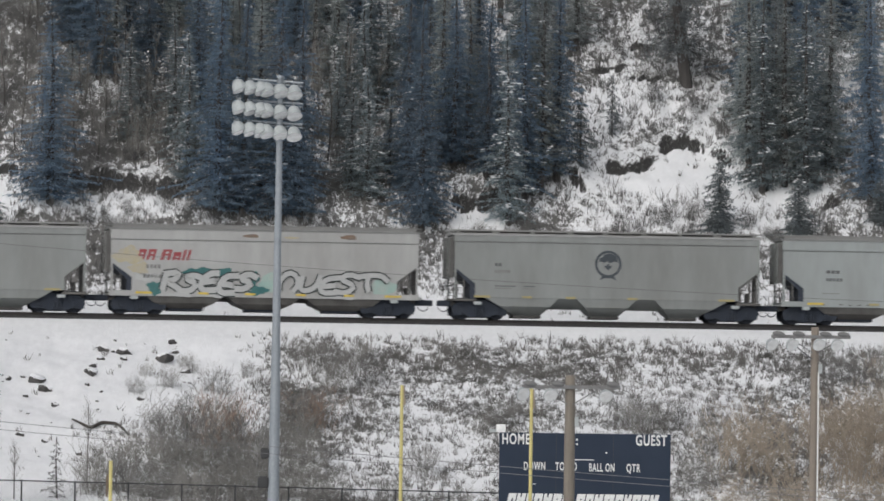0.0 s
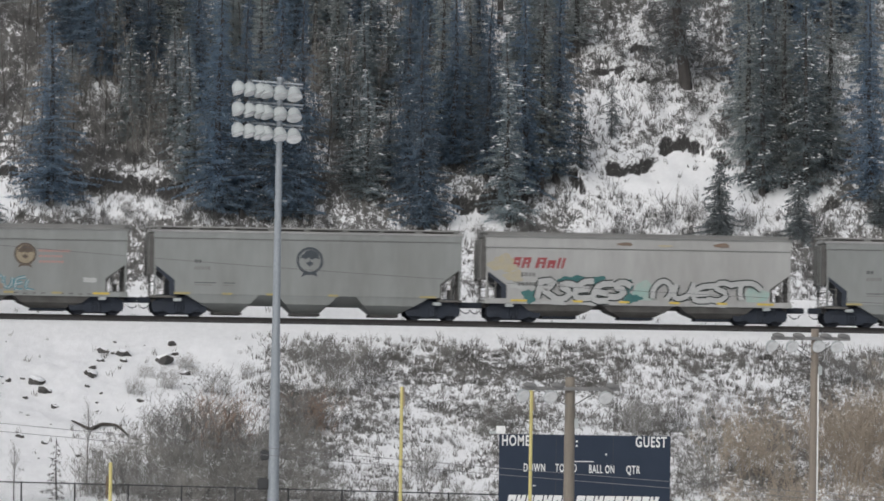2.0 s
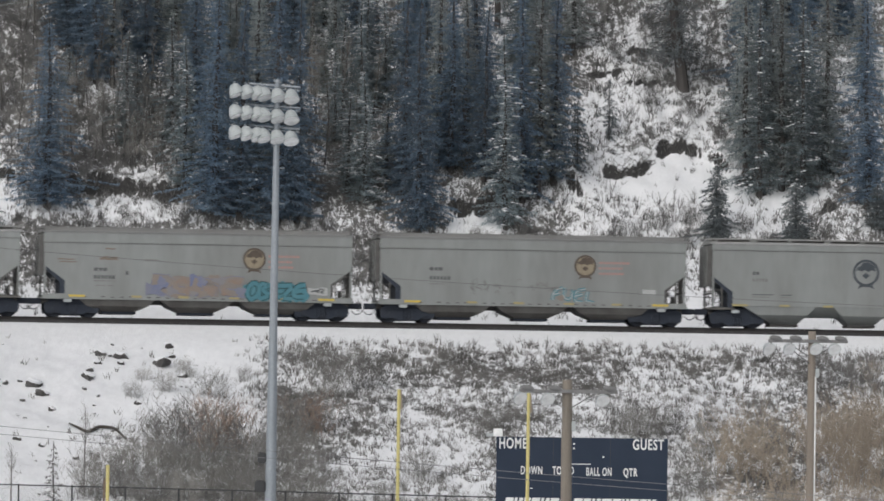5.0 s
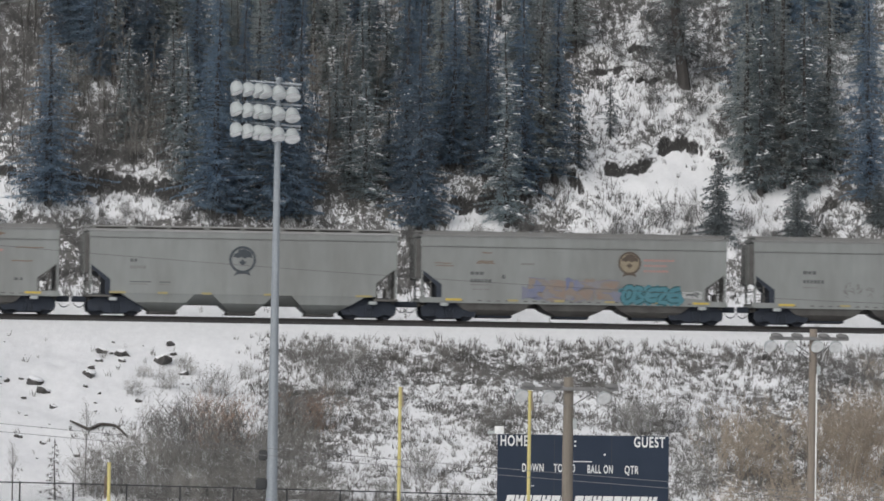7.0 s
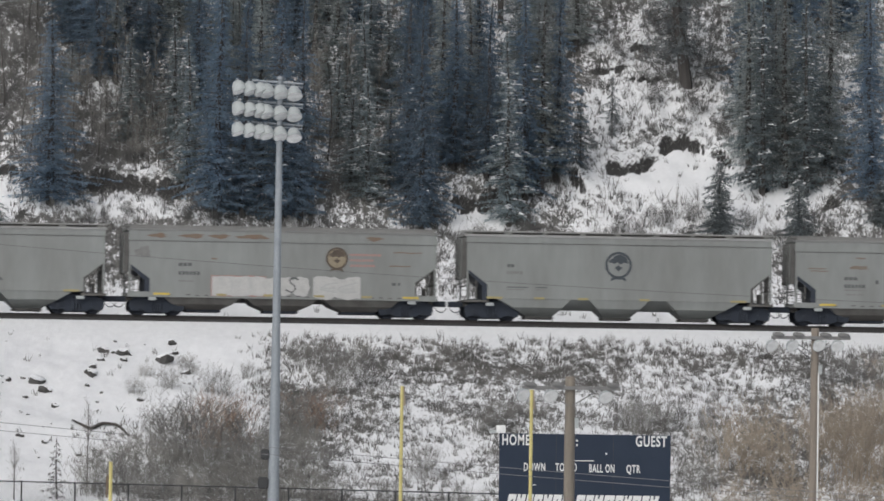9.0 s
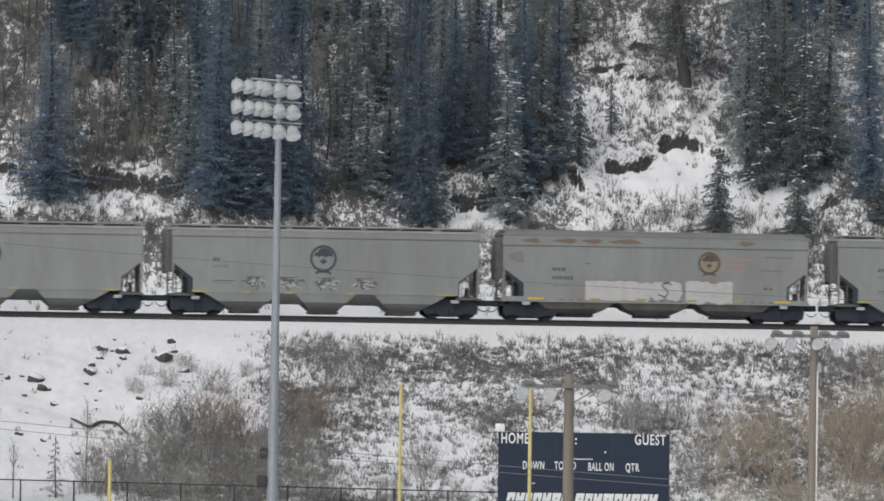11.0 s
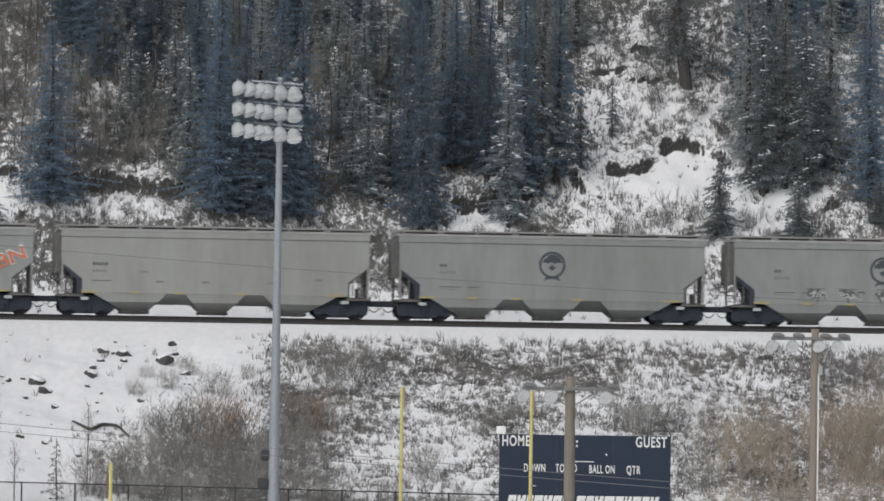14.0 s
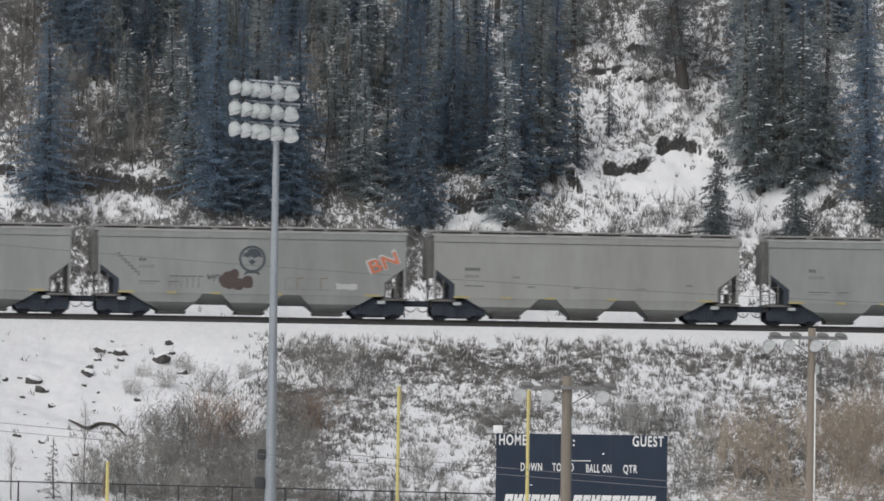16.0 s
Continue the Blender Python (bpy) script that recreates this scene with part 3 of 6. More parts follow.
def pine():
    """A tall pine with a long bare trunk, leaning a little."""
    rng = random.Random(77)
    tree = thing("pine_tree", "tall pine with a thick bare lower trunk on open snow", "tree", "conifers on the hillside", Matrix.Translation(spot(16.9, 28.0, -0.2)))
    trunk, crown = Soup(), Soup()
    axis = lambda z: Vector((-0.13 * z, 0, z))
    trunk.tube([axis(k * 1.0) for k in range(13)], [0.36 - 0.022 * k for k in range(13)], 9)
    for k in range(300):
        z = 2.2 + 9.0 * rng.random() ** 1.6
        a, length = rng.uniform(0, 6.28), rng.uniform(1.0, 2.9)
        out = Vector((math.cos(a), math.sin(a), 0))
        side = Vector((-out.y, out.x, 0))
        root = axis(z)
        tip = root + out * length + Vector((0, 0, rng.uniform(-0.55, 0.05) * length))
        trunk.spike(root, tip, 0.022)
        for j in range(22):
            p = root.lerp(tip, rng.uniform(0.35, 1.05)) + Vector([rng.uniform(-0.2, 0.2) for _ in range(3)])
            d = Vector([rng.uniform(-0.26, 0.26) for _ in range(3)])
            crown.tri(p - side * 0.03, p + side * 0.03, p + d)
    trunk.made("trunk", BARK, tree)
    crown.made("crown", NEEDLES_GREY, tree)


pine()


def build_sapling(seed, snow=0.0):
    rng = random.Random(seed)
    tree = thing("bare_sapling", "leafless grey sapling with fine upright twigs", "tree", "bare saplings")
    trunk, twigs, white = Soup(), Soup(), Soup()
    if snow:
        tree["label"] = "leafless sapling with snow clumps on its twigs"
    tall = 4.5
    axis = lambda z: Vector((0.12 * math.sin(z * 0.8 + seed), 0.1 * math.cos(z * 0.6), z))
    trunk.tube([axis(k * 0.5) for k in range(10)], [0.045 - 0.004 * k for k in range(10)], 6)
    for k in range(46):
        z = rng.uniform(0.8, tall)
        a = rng.uniform(0, 6.28)
        length = 0.35 + 0.7 * (1 - z / tall)
        tip = axis(z) + Vector((math.cos(a) * length * 0.7, math.sin(a) * length * 0.7, length))
        twigs.spike(axis(z), tip, 0.014)
        for j in range(5):
            p = axis(z).lerp(tip, rng.uniform(0.3, 1))
            twigs.spike(p, p + Vector((rng.uniform(-0.2, 0.2), rng.uniform(-0.2, 0.2), rng.uniform(0.05, 0.3))), 0.009)
            if rng.random() < snow and z > tall * 0.55:
                r = 0.03 + 0.08 * rng.random() ** 1.5
                white.lump(p, r * 1.2, r * 1.2, r * 0.8)
    trunk.made("trunk", BARK, tree)
    tagged(twigs.made("crown", TWIG_DARK if snow else TWIG, tree), kind="stuff")
    if white.verts:
        tagged(white.made("snow_cover", SNOW, tree, "clumps of snow on the twigs"), kind="stuff")
    return tree


def sapling(u, s, tall, kind="sapling"):
    rng = random.Random(int(u * 100) * 5 + int(s * 100))
    k = tall / 4.5
    w = k * rng.uniform(0.9, 1.3)
    key = kind + str(rng.randint(0, 1))
    plant(key, lambda: build_sapling(90 + len(FIRST), 0.55 if kind == "snowy" else 0.0), u, s, pose(0, 0, 0, 0, 0, rng.uniform(0, 360)) @ Matrix.Diagonal((w, w, k, 1)))


def thickets():
    """Bare saplings among the spruces and along the lower slope."""
    rng = random.Random(31)
    for u0, u1, s0, s1, count, low, high in ((-21, -11, 20, 27, 26, 2.0, 4.5), (-8, 0, 19, 28, 24, 2.5, 5.0), (0, 10, 19, 30, 16, 2.0, 4.5),
                                             (-25, -18.5, 21, 35, 34, 2.0, 4.5), (10, 19, 26, 35, 11, 1.2, 3.0), (-17.5, -10.5, 19.5, 27, 34, 1.6, 3.6), (9, 24, 14.5, 18.5, 14, 0.9, 1.9), (-22, 2, 14.5, 17, 14, 0.8, 1.6)):
        for k in range(count):
            sapling(rng.uniform(u0, u1), rng.uniform(s0, s1), rng.uniform(low, high))
    for u, s, tall in ((-2.2, 31.5, 3.2), (0.2, 31.2, 3.2), (1.4, 32.0, 3.2), (3.4, 30.6, 3.2), (4.3, 31.6, 3.2), (-2.5, 30.0, 3.6), (-1.9, 26.0, 3.2), (-2.9, 25.6, 3.4), (-0.6, 30.2, 3.4), (0.4, 29.6, 3.6), (-1.2, 29.2, 3.2), (2.2, 29.5, 3.4),
                       (2.9, 26.8, 3.3), (1.8, 29.0, 3.2), (0.7, 25.4, 3.0), (-3.6, 28.2, 3.4), (-13.2, 25.8, 2.8), (-12.4, 25.6, 2.6), (3.1, 25.6, 3.0), (-4.4, 27.6, 3.2)):
        sapling(u, s, tall, "snowy")
    for u, s, tall in ((-20.9, -28.5, 4.2), (-24.8, -32.2, 2.8), (-19.5, -29.5, 2.2), (-25.4, -12.6, 5.2), (-25.2, -13.6, 4.4), (-25.0, -22.5, 3.0)):
        sapling(u, s, tall)


def build_shrub(seed, mat, label):
    """A leafless thicket: many stems from one root, forking into fine twigs. About 3 m high and wide."""
    rng = random.Random(seed)
    bush = thing("bare_shrub", label, "shrub", "bare shrubs on the bank")
    stems, twigs = Soup(), Soup()
    for k in range(34):
        a, spread = rng.uniform(0, 6.28), rng.uniform(0.05, 1.0) ** 0.7
        h = 3.0 * (1 - 0.45 * spread * spread) * rng.uniform(0.7, 1.05)
        root = Vector((rng.uniform(-1.1, 1.1), rng.uniform(-0.9, 0.9), -0.1))
        tip = root + Vector((math.cos(a) * spread * 1.5, math.sin(a) * spread * 1.5, h))
        mid = root.lerp(tip, 0.5) + Vector((-math.cos(a) * 0.15 * spread, -math.sin(a) * 0.15 * spread, 0.2))
        stems.spike(root, mid, 0.020)
        stems.spike(mid - (tip - mid) * 0.1, tip, 0.012)
        for j in range(10):
            t = rng.uniform(0.08, 1.0)
            p = root.lerp(mid, t * 2) if t < 0.5 else mid.lerp(tip, t * 2 - 1)
            d = Vector((rng.uniform(-0.5, 0.5), rng.uniform(-0.5, 0.5), rng.uniform(0.1, 0.7)))
            twigs.spike(p, p + d, 0.0125)
            for i in range(2):
                q = p + d * rng.uniform(0.3, 1.0)
                twigs.spike(q, q + Vector((rng.uniform(-0.25, 0.25), rng.uniform(-0.25, 0.25), rng.uniform(0.0, 0.35))), 0.0095)
    stems.made("stem", mat, bush)
    tagged(twigs.made("crown", mat, bush), kind="stuff")
    return bush


def shrub(u, s, tall, red=False):
    rng = random.Random(int(u * 100) * 3 + int(s * 100))
    kind = ("red", "red_b")[rng.random() < 0.5] if red is True else red if red else ("grey", "grey_b")[rng.random() < 0.5]
    spec = {"red": (61, TWIG_RED, "russet leafless shrub on the snowy bank"), "red_b": (62, TWIG_RED, "russet leafless shrub on the snowy bank"),
            "russet": (65, RUSSET, "small rust-coloured leafless shrub on the bank"), "dark": (67, TWIG_DARK, "dark leafless thicket on the snowy bank"), "hill": (66, TWIG_DARK, "dark leafless shrub low on the snowy hillside"), "grey": (63, TWIG, "grey-brown leafless shrub on the snowy bank"), "grey_b": (64, TWIG, "grey-brown leafless shrub on the snowy bank")}[kind]
    k = tall / 3.0
    w = k * rng.uniform(0.95, 1.25)
    plant(kind, lambda: build_shrub(*spec), u, s, pose(0, 0, 0, 0, 0, rng.uniform(0, 360)) @ Matrix.Diagonal((w, w, k, 1)))


shrub(-18.2, -28.2, 3.6)
shrub(-16.1, -29.0, 3.3)
shrub(-16.4, -23.1, 3.1)
shrub(-13.8, -22.9, 3.4)
shrub(-14.8, -29.8, 3.0)
shrub(-13.0, -28.9, 3.6)
shrub(-19.8, -30.0, 3.0)
shrub(-7.2, -13.9, 2.6)
shrub(-5.2, -8.4, 1.4)
shrub(-7.6, -9.4, 1.6)
shrub(-20.9, -30.2, 2.5)
shrub(8.2, -19.4, 2.0)
shrub(7.7, -16.7, 1.4)
shrub(11.0, -21.8, 2.3)
shrub(12.1, -24.4, 3.7, True)
shrub(13.4, -26.9, 4.5, True)
shrub(16.8, -26.7, 4.8, True)
shrub(18.4, -25.8, 4.8, True)
shrub(16.8, -21.6, 2.8, True)
shrub(18.8, -19.7, 3.1, True)
shrub(20.0, -21.4, 4.0, True)
shrub(9.6, -27.9, 2.5)
shrub(21.4, -8.9, 1.2, True)
shrub(-14.0, -10.2, 0.7)
shrub(-16.4, -10.8, 0.9)
shrub(-15.5, -13.4, 1.3)
shrub(-14.2, -9.3, 0.9)
shrub(-17.3, -14.4, 1.0)
shrub(-13.2, -14.0, 1.6)
shrub(-11.2, -10.5, 0.9)
shrub(0.6, -18.8, 1.7)
shrub(-0.4, -19.8, 1.4)
shrub(-4.0, -25.9, 2.0)
shrub(-0.5, -8.2, 1.2)
shrub(8.2, -5.0, 0.7)
for place in ((-15.5, -25.0, 3.8), (-12.6, -26.0, 3.2), (-9.4, -19.4, 2.5), (-6.6, -10.5, 1.8), (-5.0, -12.0, 1.9), (7.6, -17.6, 2.0), (9.4, -18.4, 2.0), (11.5, -18.6, 1.6), (20.6, -11.0, 2.4), (19.2, -10.0, 1.7)):
    shrub(*place, "dark")
for place in ((10.5, -33.5, 2.4), (12.6, -34.0, 2.6), (14.4, -33.2, 2.5), (16.4, -34.0, 2.8), (18.2, -33.5, 2.7), (20.2, -33.8, 2.6)):
    shrub(*place, True)
for place in ((-18.6, -34.0, 2.2), (-16.4, -33.5, 2.5), (-14.4, -34.2, 2.6), (-12.4, -33.6, 2.6), (-10.2, -34.0, 2.4), (-6.4, -33.5, 1.8), (-3.0, -33.8, 1.5), (0.5, -33.5, 1.6)):
    shrub(*place)
for place in ((10.8, 15.2, 1.3), (12.0, 16.0, 1.5), (12.9, 15.0, 1.2), (14.0, 16.6, 1.6), (15.2, 15.4, 1.4), (15.9, 16.9, 1.3), (18.4, 16.2, 1.2), (19.6, 15.2, 1.1), (22.9, 15.6, 1.2),
              (-17.4, 15.8, 1.2), (-14.8, 16.2, 1.2), (-10.6, 15.6, 1.2), (-6.6, 15.2, 1.2), (-4.6, 15.8, 1.1), (0.4, 15.2, 1.1), (4.2, 15.6, 1.2), (-19.0, 15.0, 0.9), (-15.9, 15.4, 1.1), (-13.7, 15.2, 1.0), (-12.0, 16.0, 1.3), (-8.0, 15.0, 1.0), (-3.0, 15.2, 1.0), (-1.4, 15.6, 1.2), (2.6, 15.4, 0.9), (6.6, 15.6, 1.3), (8.2, 15.2, 1.2),
              (-23.8, 34.2, 2.2), (-22.0, 34.6, 2.2), (-20.6, 34.8, 2.0), (-21.4, 32.2, 1.9), (-19.0, 29.4, 1.8), (-22.4, 29.0, 1.8), (-22.0, 24.0, 1.7), (-20.6, 26.0, 1.9), (-23.4, 27.5, 2.0), (-21.2, 29.5, 2.0), (-19.6, 31.5, 2.2), (-23.0, 32.0, 2.2), (-20.0, 22.0, 1.5), (-16.0, 22.0, 1.6), (-15.0, 24.6, 1.8), (-13.2, 22.4, 1.6), (-16.8, 24.2, 1.7), (-12.2, 24.6, 1.8), (-14.6, 21.2, 1.4), (-17.2, 21.2, 1.4), (-14.0, 23.5, 1.7), (-12.6, 21.0, 1.5), (-5.2, 20.5, 1.6), (-4.4, 23.5, 2.0), (-5.8, 25.5, 2.0), (-3.8, 18.4, 1.3), (4.4, 20.4, 1.4), (14.8, 26.6, 1.6), (17.2, 26.0, 1.5), (13.4, 29.8, 1.6), (16.0, 33.0, 1.8), (18.4, 29.0, 1.8), (18.2, 24.4, 1.3)):
    shrub(*place, "hill")
shrub(-14.1, -22.0, 3.1, "russet")
shrub(-13.3, -22.6, 3.0, "russet")
shrub(-8.8, -19.6, 2.4, "russet")
shrub(-9.8, -20.2, 2.9)
shrub(-8.0, -18.6, 2.0)
shrub(-10.2, -24.5, 2.6)
shrub(-10.0, -27.4, 3.0)
shrub(-18.9, -31.0, 2.2, "dark")
shrub(-17.2, -31.4, 2.0, "dark")
thickets()


def brush(name, label, seed, count, u0, u1, s0, s1, tall, mat, power=1.0, floor=0.0):
    """Dead grass stalks and low twigs through the snow, thick where the cover is."""
    rng = random.Random(seed)
    soup = Soup()
    made = 0
    while made < count:
        u, s = rng.uniform(u0, u1), rng.uniform(s0, s1)
        c = cover_at(u, s)
        n = 0.5 * noise.noise((u * 0.8, s * 0.8, 4.0)) + 0.8 * noise.noise((u * 2.6, s * 2.6, 9.0))
        if rng.random() > max(floor, (c ** power) * smooth(n, -0.35, 0.45) * 1.3):
            count -= 0.35
            continue
        p = spot(u, s)
        k = rng.uniform(0.5, 1.3)
        for j in range(rng.randint(4, 8)):
            h = tall * k * rng.uniform(0.4, 1.1)
            a = rng.uniform(0, 6.28)
            lean = rng.uniform(0.1, 0.75)
            root = p + Vector((rng.uniform(-0.14, 0.14), rng.uniform(-0.14, 0.14), -0.05))
            soup.spike(root, root + Vector((math.cos(a) * lean * h, math.sin(a) * lean * h, h)), rng.uniform(0.011, 0.027))
        made += 1
    tagged(soup.made(name, mat, None, label), "", "brush", kind="stuff")


brush("bank_brush", "dead grass and low brush through snow on the bank", 1, 22000, -25, 24, -34, -3.5, 0.40, GRASS)
brush("bank_weeds", "taller dry weeds along the top of the bank", 2, 1500, -10, 24, -10, -4.2, 0.52, GRASS)
brush("hill_brush", "low brush through snow on the hillside", 3, 20000, -27, 28, 8, 36, 0.40, TWIG_DARK)
brush("hill_scrub", "taller bare scrub on the hillside", 4, 9000, -27, 28, 9, 36, 0.75, TWIG_DARK, 1.6)


def lip_roots():
    """Roots and turf that hang over the slipped lips."""
    rng = random.Random(9)
    soup = Soup()
    for line, tall in SCARPS:
        u = line[0][0]
        while u < line[-1][0]:
            c = float(np.interp(u, [p[0] for p in line], [p[1] for p in line]))
            for k in range(2):
                p = spot(u + rng.uniform(-0.1, 0.1), c + rng.uniform(0.0, 0.5) + 0.3 * noise.noise((u * 0.9, 2.0, tall)) + 0.3 * noise.noise((u * 2.7, 5.0, tall)), 0.05)
                soup.spike(p, p + Vector((rng.uniform(-0.25, 0.25), rng.uniform(-0.35, 0.0), rng.uniform(-0.35, 0.3))), rng.uniform(0.012, 0.03))
            u += 0.07
    tagged(soup.made("hanging_roots", TWIG_DARK, None, "dead turf and roots hanging over bare earth"), "", "roots", kind="stuff")


lip_roots()


def rock(u, s, r):
    rng = random.Random(int(u * 1000) + int(s * 77))
    bm = bmesh.new()
    bmesh.ops.create_icosphere(bm, subdivisions=2, radius=1)
    for v in bm.verts:
        v.co *= 1 + 0.7 * noise.noise(v.co * 1.3 + Vector((u, s, 0)))
    bmesh.ops.transform(bm, matrix=Matrix.Diagonal((r * 1.25, r, r * 0.75, 1)), verts=bm.verts)
    ob = thing("rock", "dark rock with a snow cap on the bank", "rock", "rocks on the bank")
    part("stone", bm, STONE, ob)
    bm = bmesh.new()
    bmesh.ops.create_icosphere(bm, subdivisions=2, radius=1)
    for v in bm.verts:
        v.co *= 1 + 0.3 * noise.noise(v.co * 1.7 + Vector((s, u, 3)))
    bmesh.ops.transform(bm, matrix=Matrix.Translation((0.1 * r, 0.25 * r, 0.50 * r)) @ Matrix.Diagonal((r * 1.0, r * 0.9, r * 0.36, 1)), verts=bm.verts)
    part("snow_cap", bm, SNOW, ob, "cap of snow", smooth=True)
    ob.matrix_basis = Matrix.Translation(spot(u, s, r * 0.15)) @ pose(0, 0, 0, rng.uniform(-20, 20), rng.uniform(-20, 20), rng.uniform(0, 360))


rock(-18.32, -7.42, 0.27)
rock(-18.61, -9.05, 0.18)
rock(-19.3, -11.08, 0.30)
rock(-17.38, -7.94, 0.33)
rock(-15.33, -8.65, 0.42)
rock(-22.13, -12.4, 0.40)
rock(-21.8, -13.7, 0.30)
rock(-14.64, -5.86, 0.25)
rock(-21.48, -15.75, 0.18)
rock(-14.32, -10.23, 0.22)
rock(-17.39, -9.0, 0.16)
rock(-14.62, -7.22, 0.16)
rock(-22.8, -11.81, 0.12)
rock(-23.53, -12.02, 0.18)
rock(-19.08, -10.2, 0.18)
rock(-20.88, -23.28, 0.16)
rock(-22.43, -21.63, 0.16)
rock(-23.64, -20.97, 0.16)
rock(-17.1, -15.53, 0.16)
rock(-19.6, -13.01, 0.12)
rock(-22.88, -14.67, 0.12)
rock(-17.85, -7.68, 0.12)


def pebbles():
    rng = random.Random(44)
    for k in range(26):
        rock(rng.uniform(-24.5, -11), rng.uniform(-24, -5.5), rng.uniform(0.04, 0.10))


pebbles()


def driftwood():
    bm = bmesh.new()
    pts = [spot(u, s, 0.12) for u, s in ((-20.85, -18.8), (-20.45, -19.7), (-20.07, -20.3), (-19.7, -19.8), (-19.4, -19.1), (-18.9, -19.2), (-18.59, -19.5), (-18.2, -21.2))]
    for _ in range(2):
        pts = [pts[0]] + [p.lerp(q, t) for p, q in zip(pts, pts[1:]) for t in (0.25, 0.75)] + [pts[-1]]
    for k, (p, q) in enumerate(zip(pts, pts[1:])):
        t = k / len(pts)
        rod(bm, p, q, 0.03 + 0.06 * math.sin(3 * t + 0.1), 0.03 + 0.06 * math.sin(3 * t + 0.2), 7)
    ob = part("fallen_branch", bm, DRIFTWOOD, None, "crooked dark fallen branch on the snow")
    tagged(ob, "", "branch")


driftwood()


# ---- the train ----
def panel(name, outline, mat, parent, lift, label="", y=-1.55):
    """A thin painted shape on the near side of a car."""
    return part(name, slab(bmesh.new(), outline, y - lift - 0.004, y - lift), mat, parent, label)


def disc(cx, cz, rx, rz=None, n=28):
    rz = rz or rx
    return [(cx + rx * math.cos(2 * math.pi * k / n), cz + rz * math.sin(2 * math.pi * k / n)) for k in range(n)]


def blob(rng, cx, cz, rx, rz, rough=0.12, n=26):
    a, b = rng.uniform(0, 6), rng.uniform(0, 6)
    out = []
    for k in range(n):
        t = 2 * math.pi * k / n
        r = 1 + rough * math.sin(3 * t + a) + rough * 0.7 * math.sin(7 * t + b)
        out.append((cx + rx * r * math.cos(t), cz + rz * r * math.sin(t)))
    return out


def brick_outline(rng, x0, x1, z0, z1, wobble=0.05):
    """A rough-edged block of spray paint."""
    n = max(4, int((x1 - x0) / 0.22))
    low = [(x0 + (x1 - x0) * k / n, z0 + rng.uniform(-wobble, wobble)) for k in range(n + 1)]
    top = [(x0 + (x1 - x0) * k / n, z1 + rng.uniform(-wobble, wobble)) for k in range(n, -1, -1)]
    return low + top


def stroke(points, width):
    """The outline of a line drawn with a wide nozzle."""
    left, right = [], []
    for k, p in enumerate(points):
        a, b = Vector(points[max(0, k - 1)]), Vector(points[min(len(points) - 1, k + 1)])
        d = (b - a).normalized() if (b - a).length else Vector((1, 0))
        left.append((p[0] - d.y * width / 2, p[1] + d.x * width / 2))
        right.append((p[0] + d.y * width / 2, p[1] - d.x * width / 2))
    return left + right[::-1]


def bars(parent, x, z, widths, tall, gap, mat=None, name="stencil_bar"):
    for w in widths:
        panel(name, [(x, z), (x + w, z), (x + w, z + tall), (x, z + tall)], mat or MARK, parent, 0.004)
        x += w + gap


def emblem(car, x, z, r, ring, fill=None, shapes=None):
    """A round shield with an animal, a leaf and a ribbon below, all plain shapes."""
    shapes = shapes or ring
    if fill:
        panel("emblem_field", disc(x, z, r * 0.93), fill, car, 0.004)
    bm = bmesh.new()
    n = 40
    for k in range(n):
        a, b = 2 * math.pi * k / n, 2 * math.pi * (k + 1) / n
        quad = [(x + q * math.cos(t), z + q * math.sin(t)) for q, t in ((r * 0.82, a), (r, a), (r, b), (r * 0.82, b))]
        slab(bm, quad, -1.566, -1.558)
    part("emblem_ring", bm, ring, car, "round emblem ring")
    panel("emblem_animal", [(x + a * r, z + b * r) for a, b in ((-0.70, 0.14), (-0.64, 0.42), (-0.42, 0.50), (-0.3, 0.72), (0.1, 0.80), (0.44, 0.68), (0.66, 0.46), (0.72, 0.12), (0.42, 0.20), (0.16, 0.06), (-0.1, 0.22), (-0.34, 0.08), (-0.5, 0.2))], shapes, car, 0.009)
    panel("emblem_leaf", [(x + a * r, z + b * r) for a, b in ((-0.28, -0.14), (-0.12, -0.12), (0, 0.05), (0.12, -0.12), (0.28, -0.14), (0.2, -0.30), (0.08, -0.36), (0, -0.5), (-0.08, -0.36), (-0.2, -0.30))], shapes, car, 0.009)
    panel("emblem_ribbon", [(x - 0.62 * r, z - 1.22 * r), (x - 0.5 * r, z - 0.92 * r), (x + 0.5 * r, z - 0.92 * r), (x + 0.62 * r, z - 1.22 * r),
                            (x + 0.3 * r, z - 1.06 * r), (x - 0.3 * r, z - 1.06 * r)], ring, car, 0.009)


def tapered(bm, top, bottom):
    """A funnel between two level rectangles (x0, x1, y0, y1, z)."""
    rings = []
    for x0, x1, y0, y1, z in (top, bottom):
        rings.append([bm.verts.new(c) for c in ((x0, y0, z), (x1, y0, z), (x1, y1, z), (x0, y1, z))])
    bm.faces.new(rings[0])
    bm.faces.new(rings[1][::-1])
    for k in range(4):
        j = (k + 1) % 4
        bm.faces.new((rings[0][k], rings[1][k], rings[1][j], rings[0][j]))
    return bm


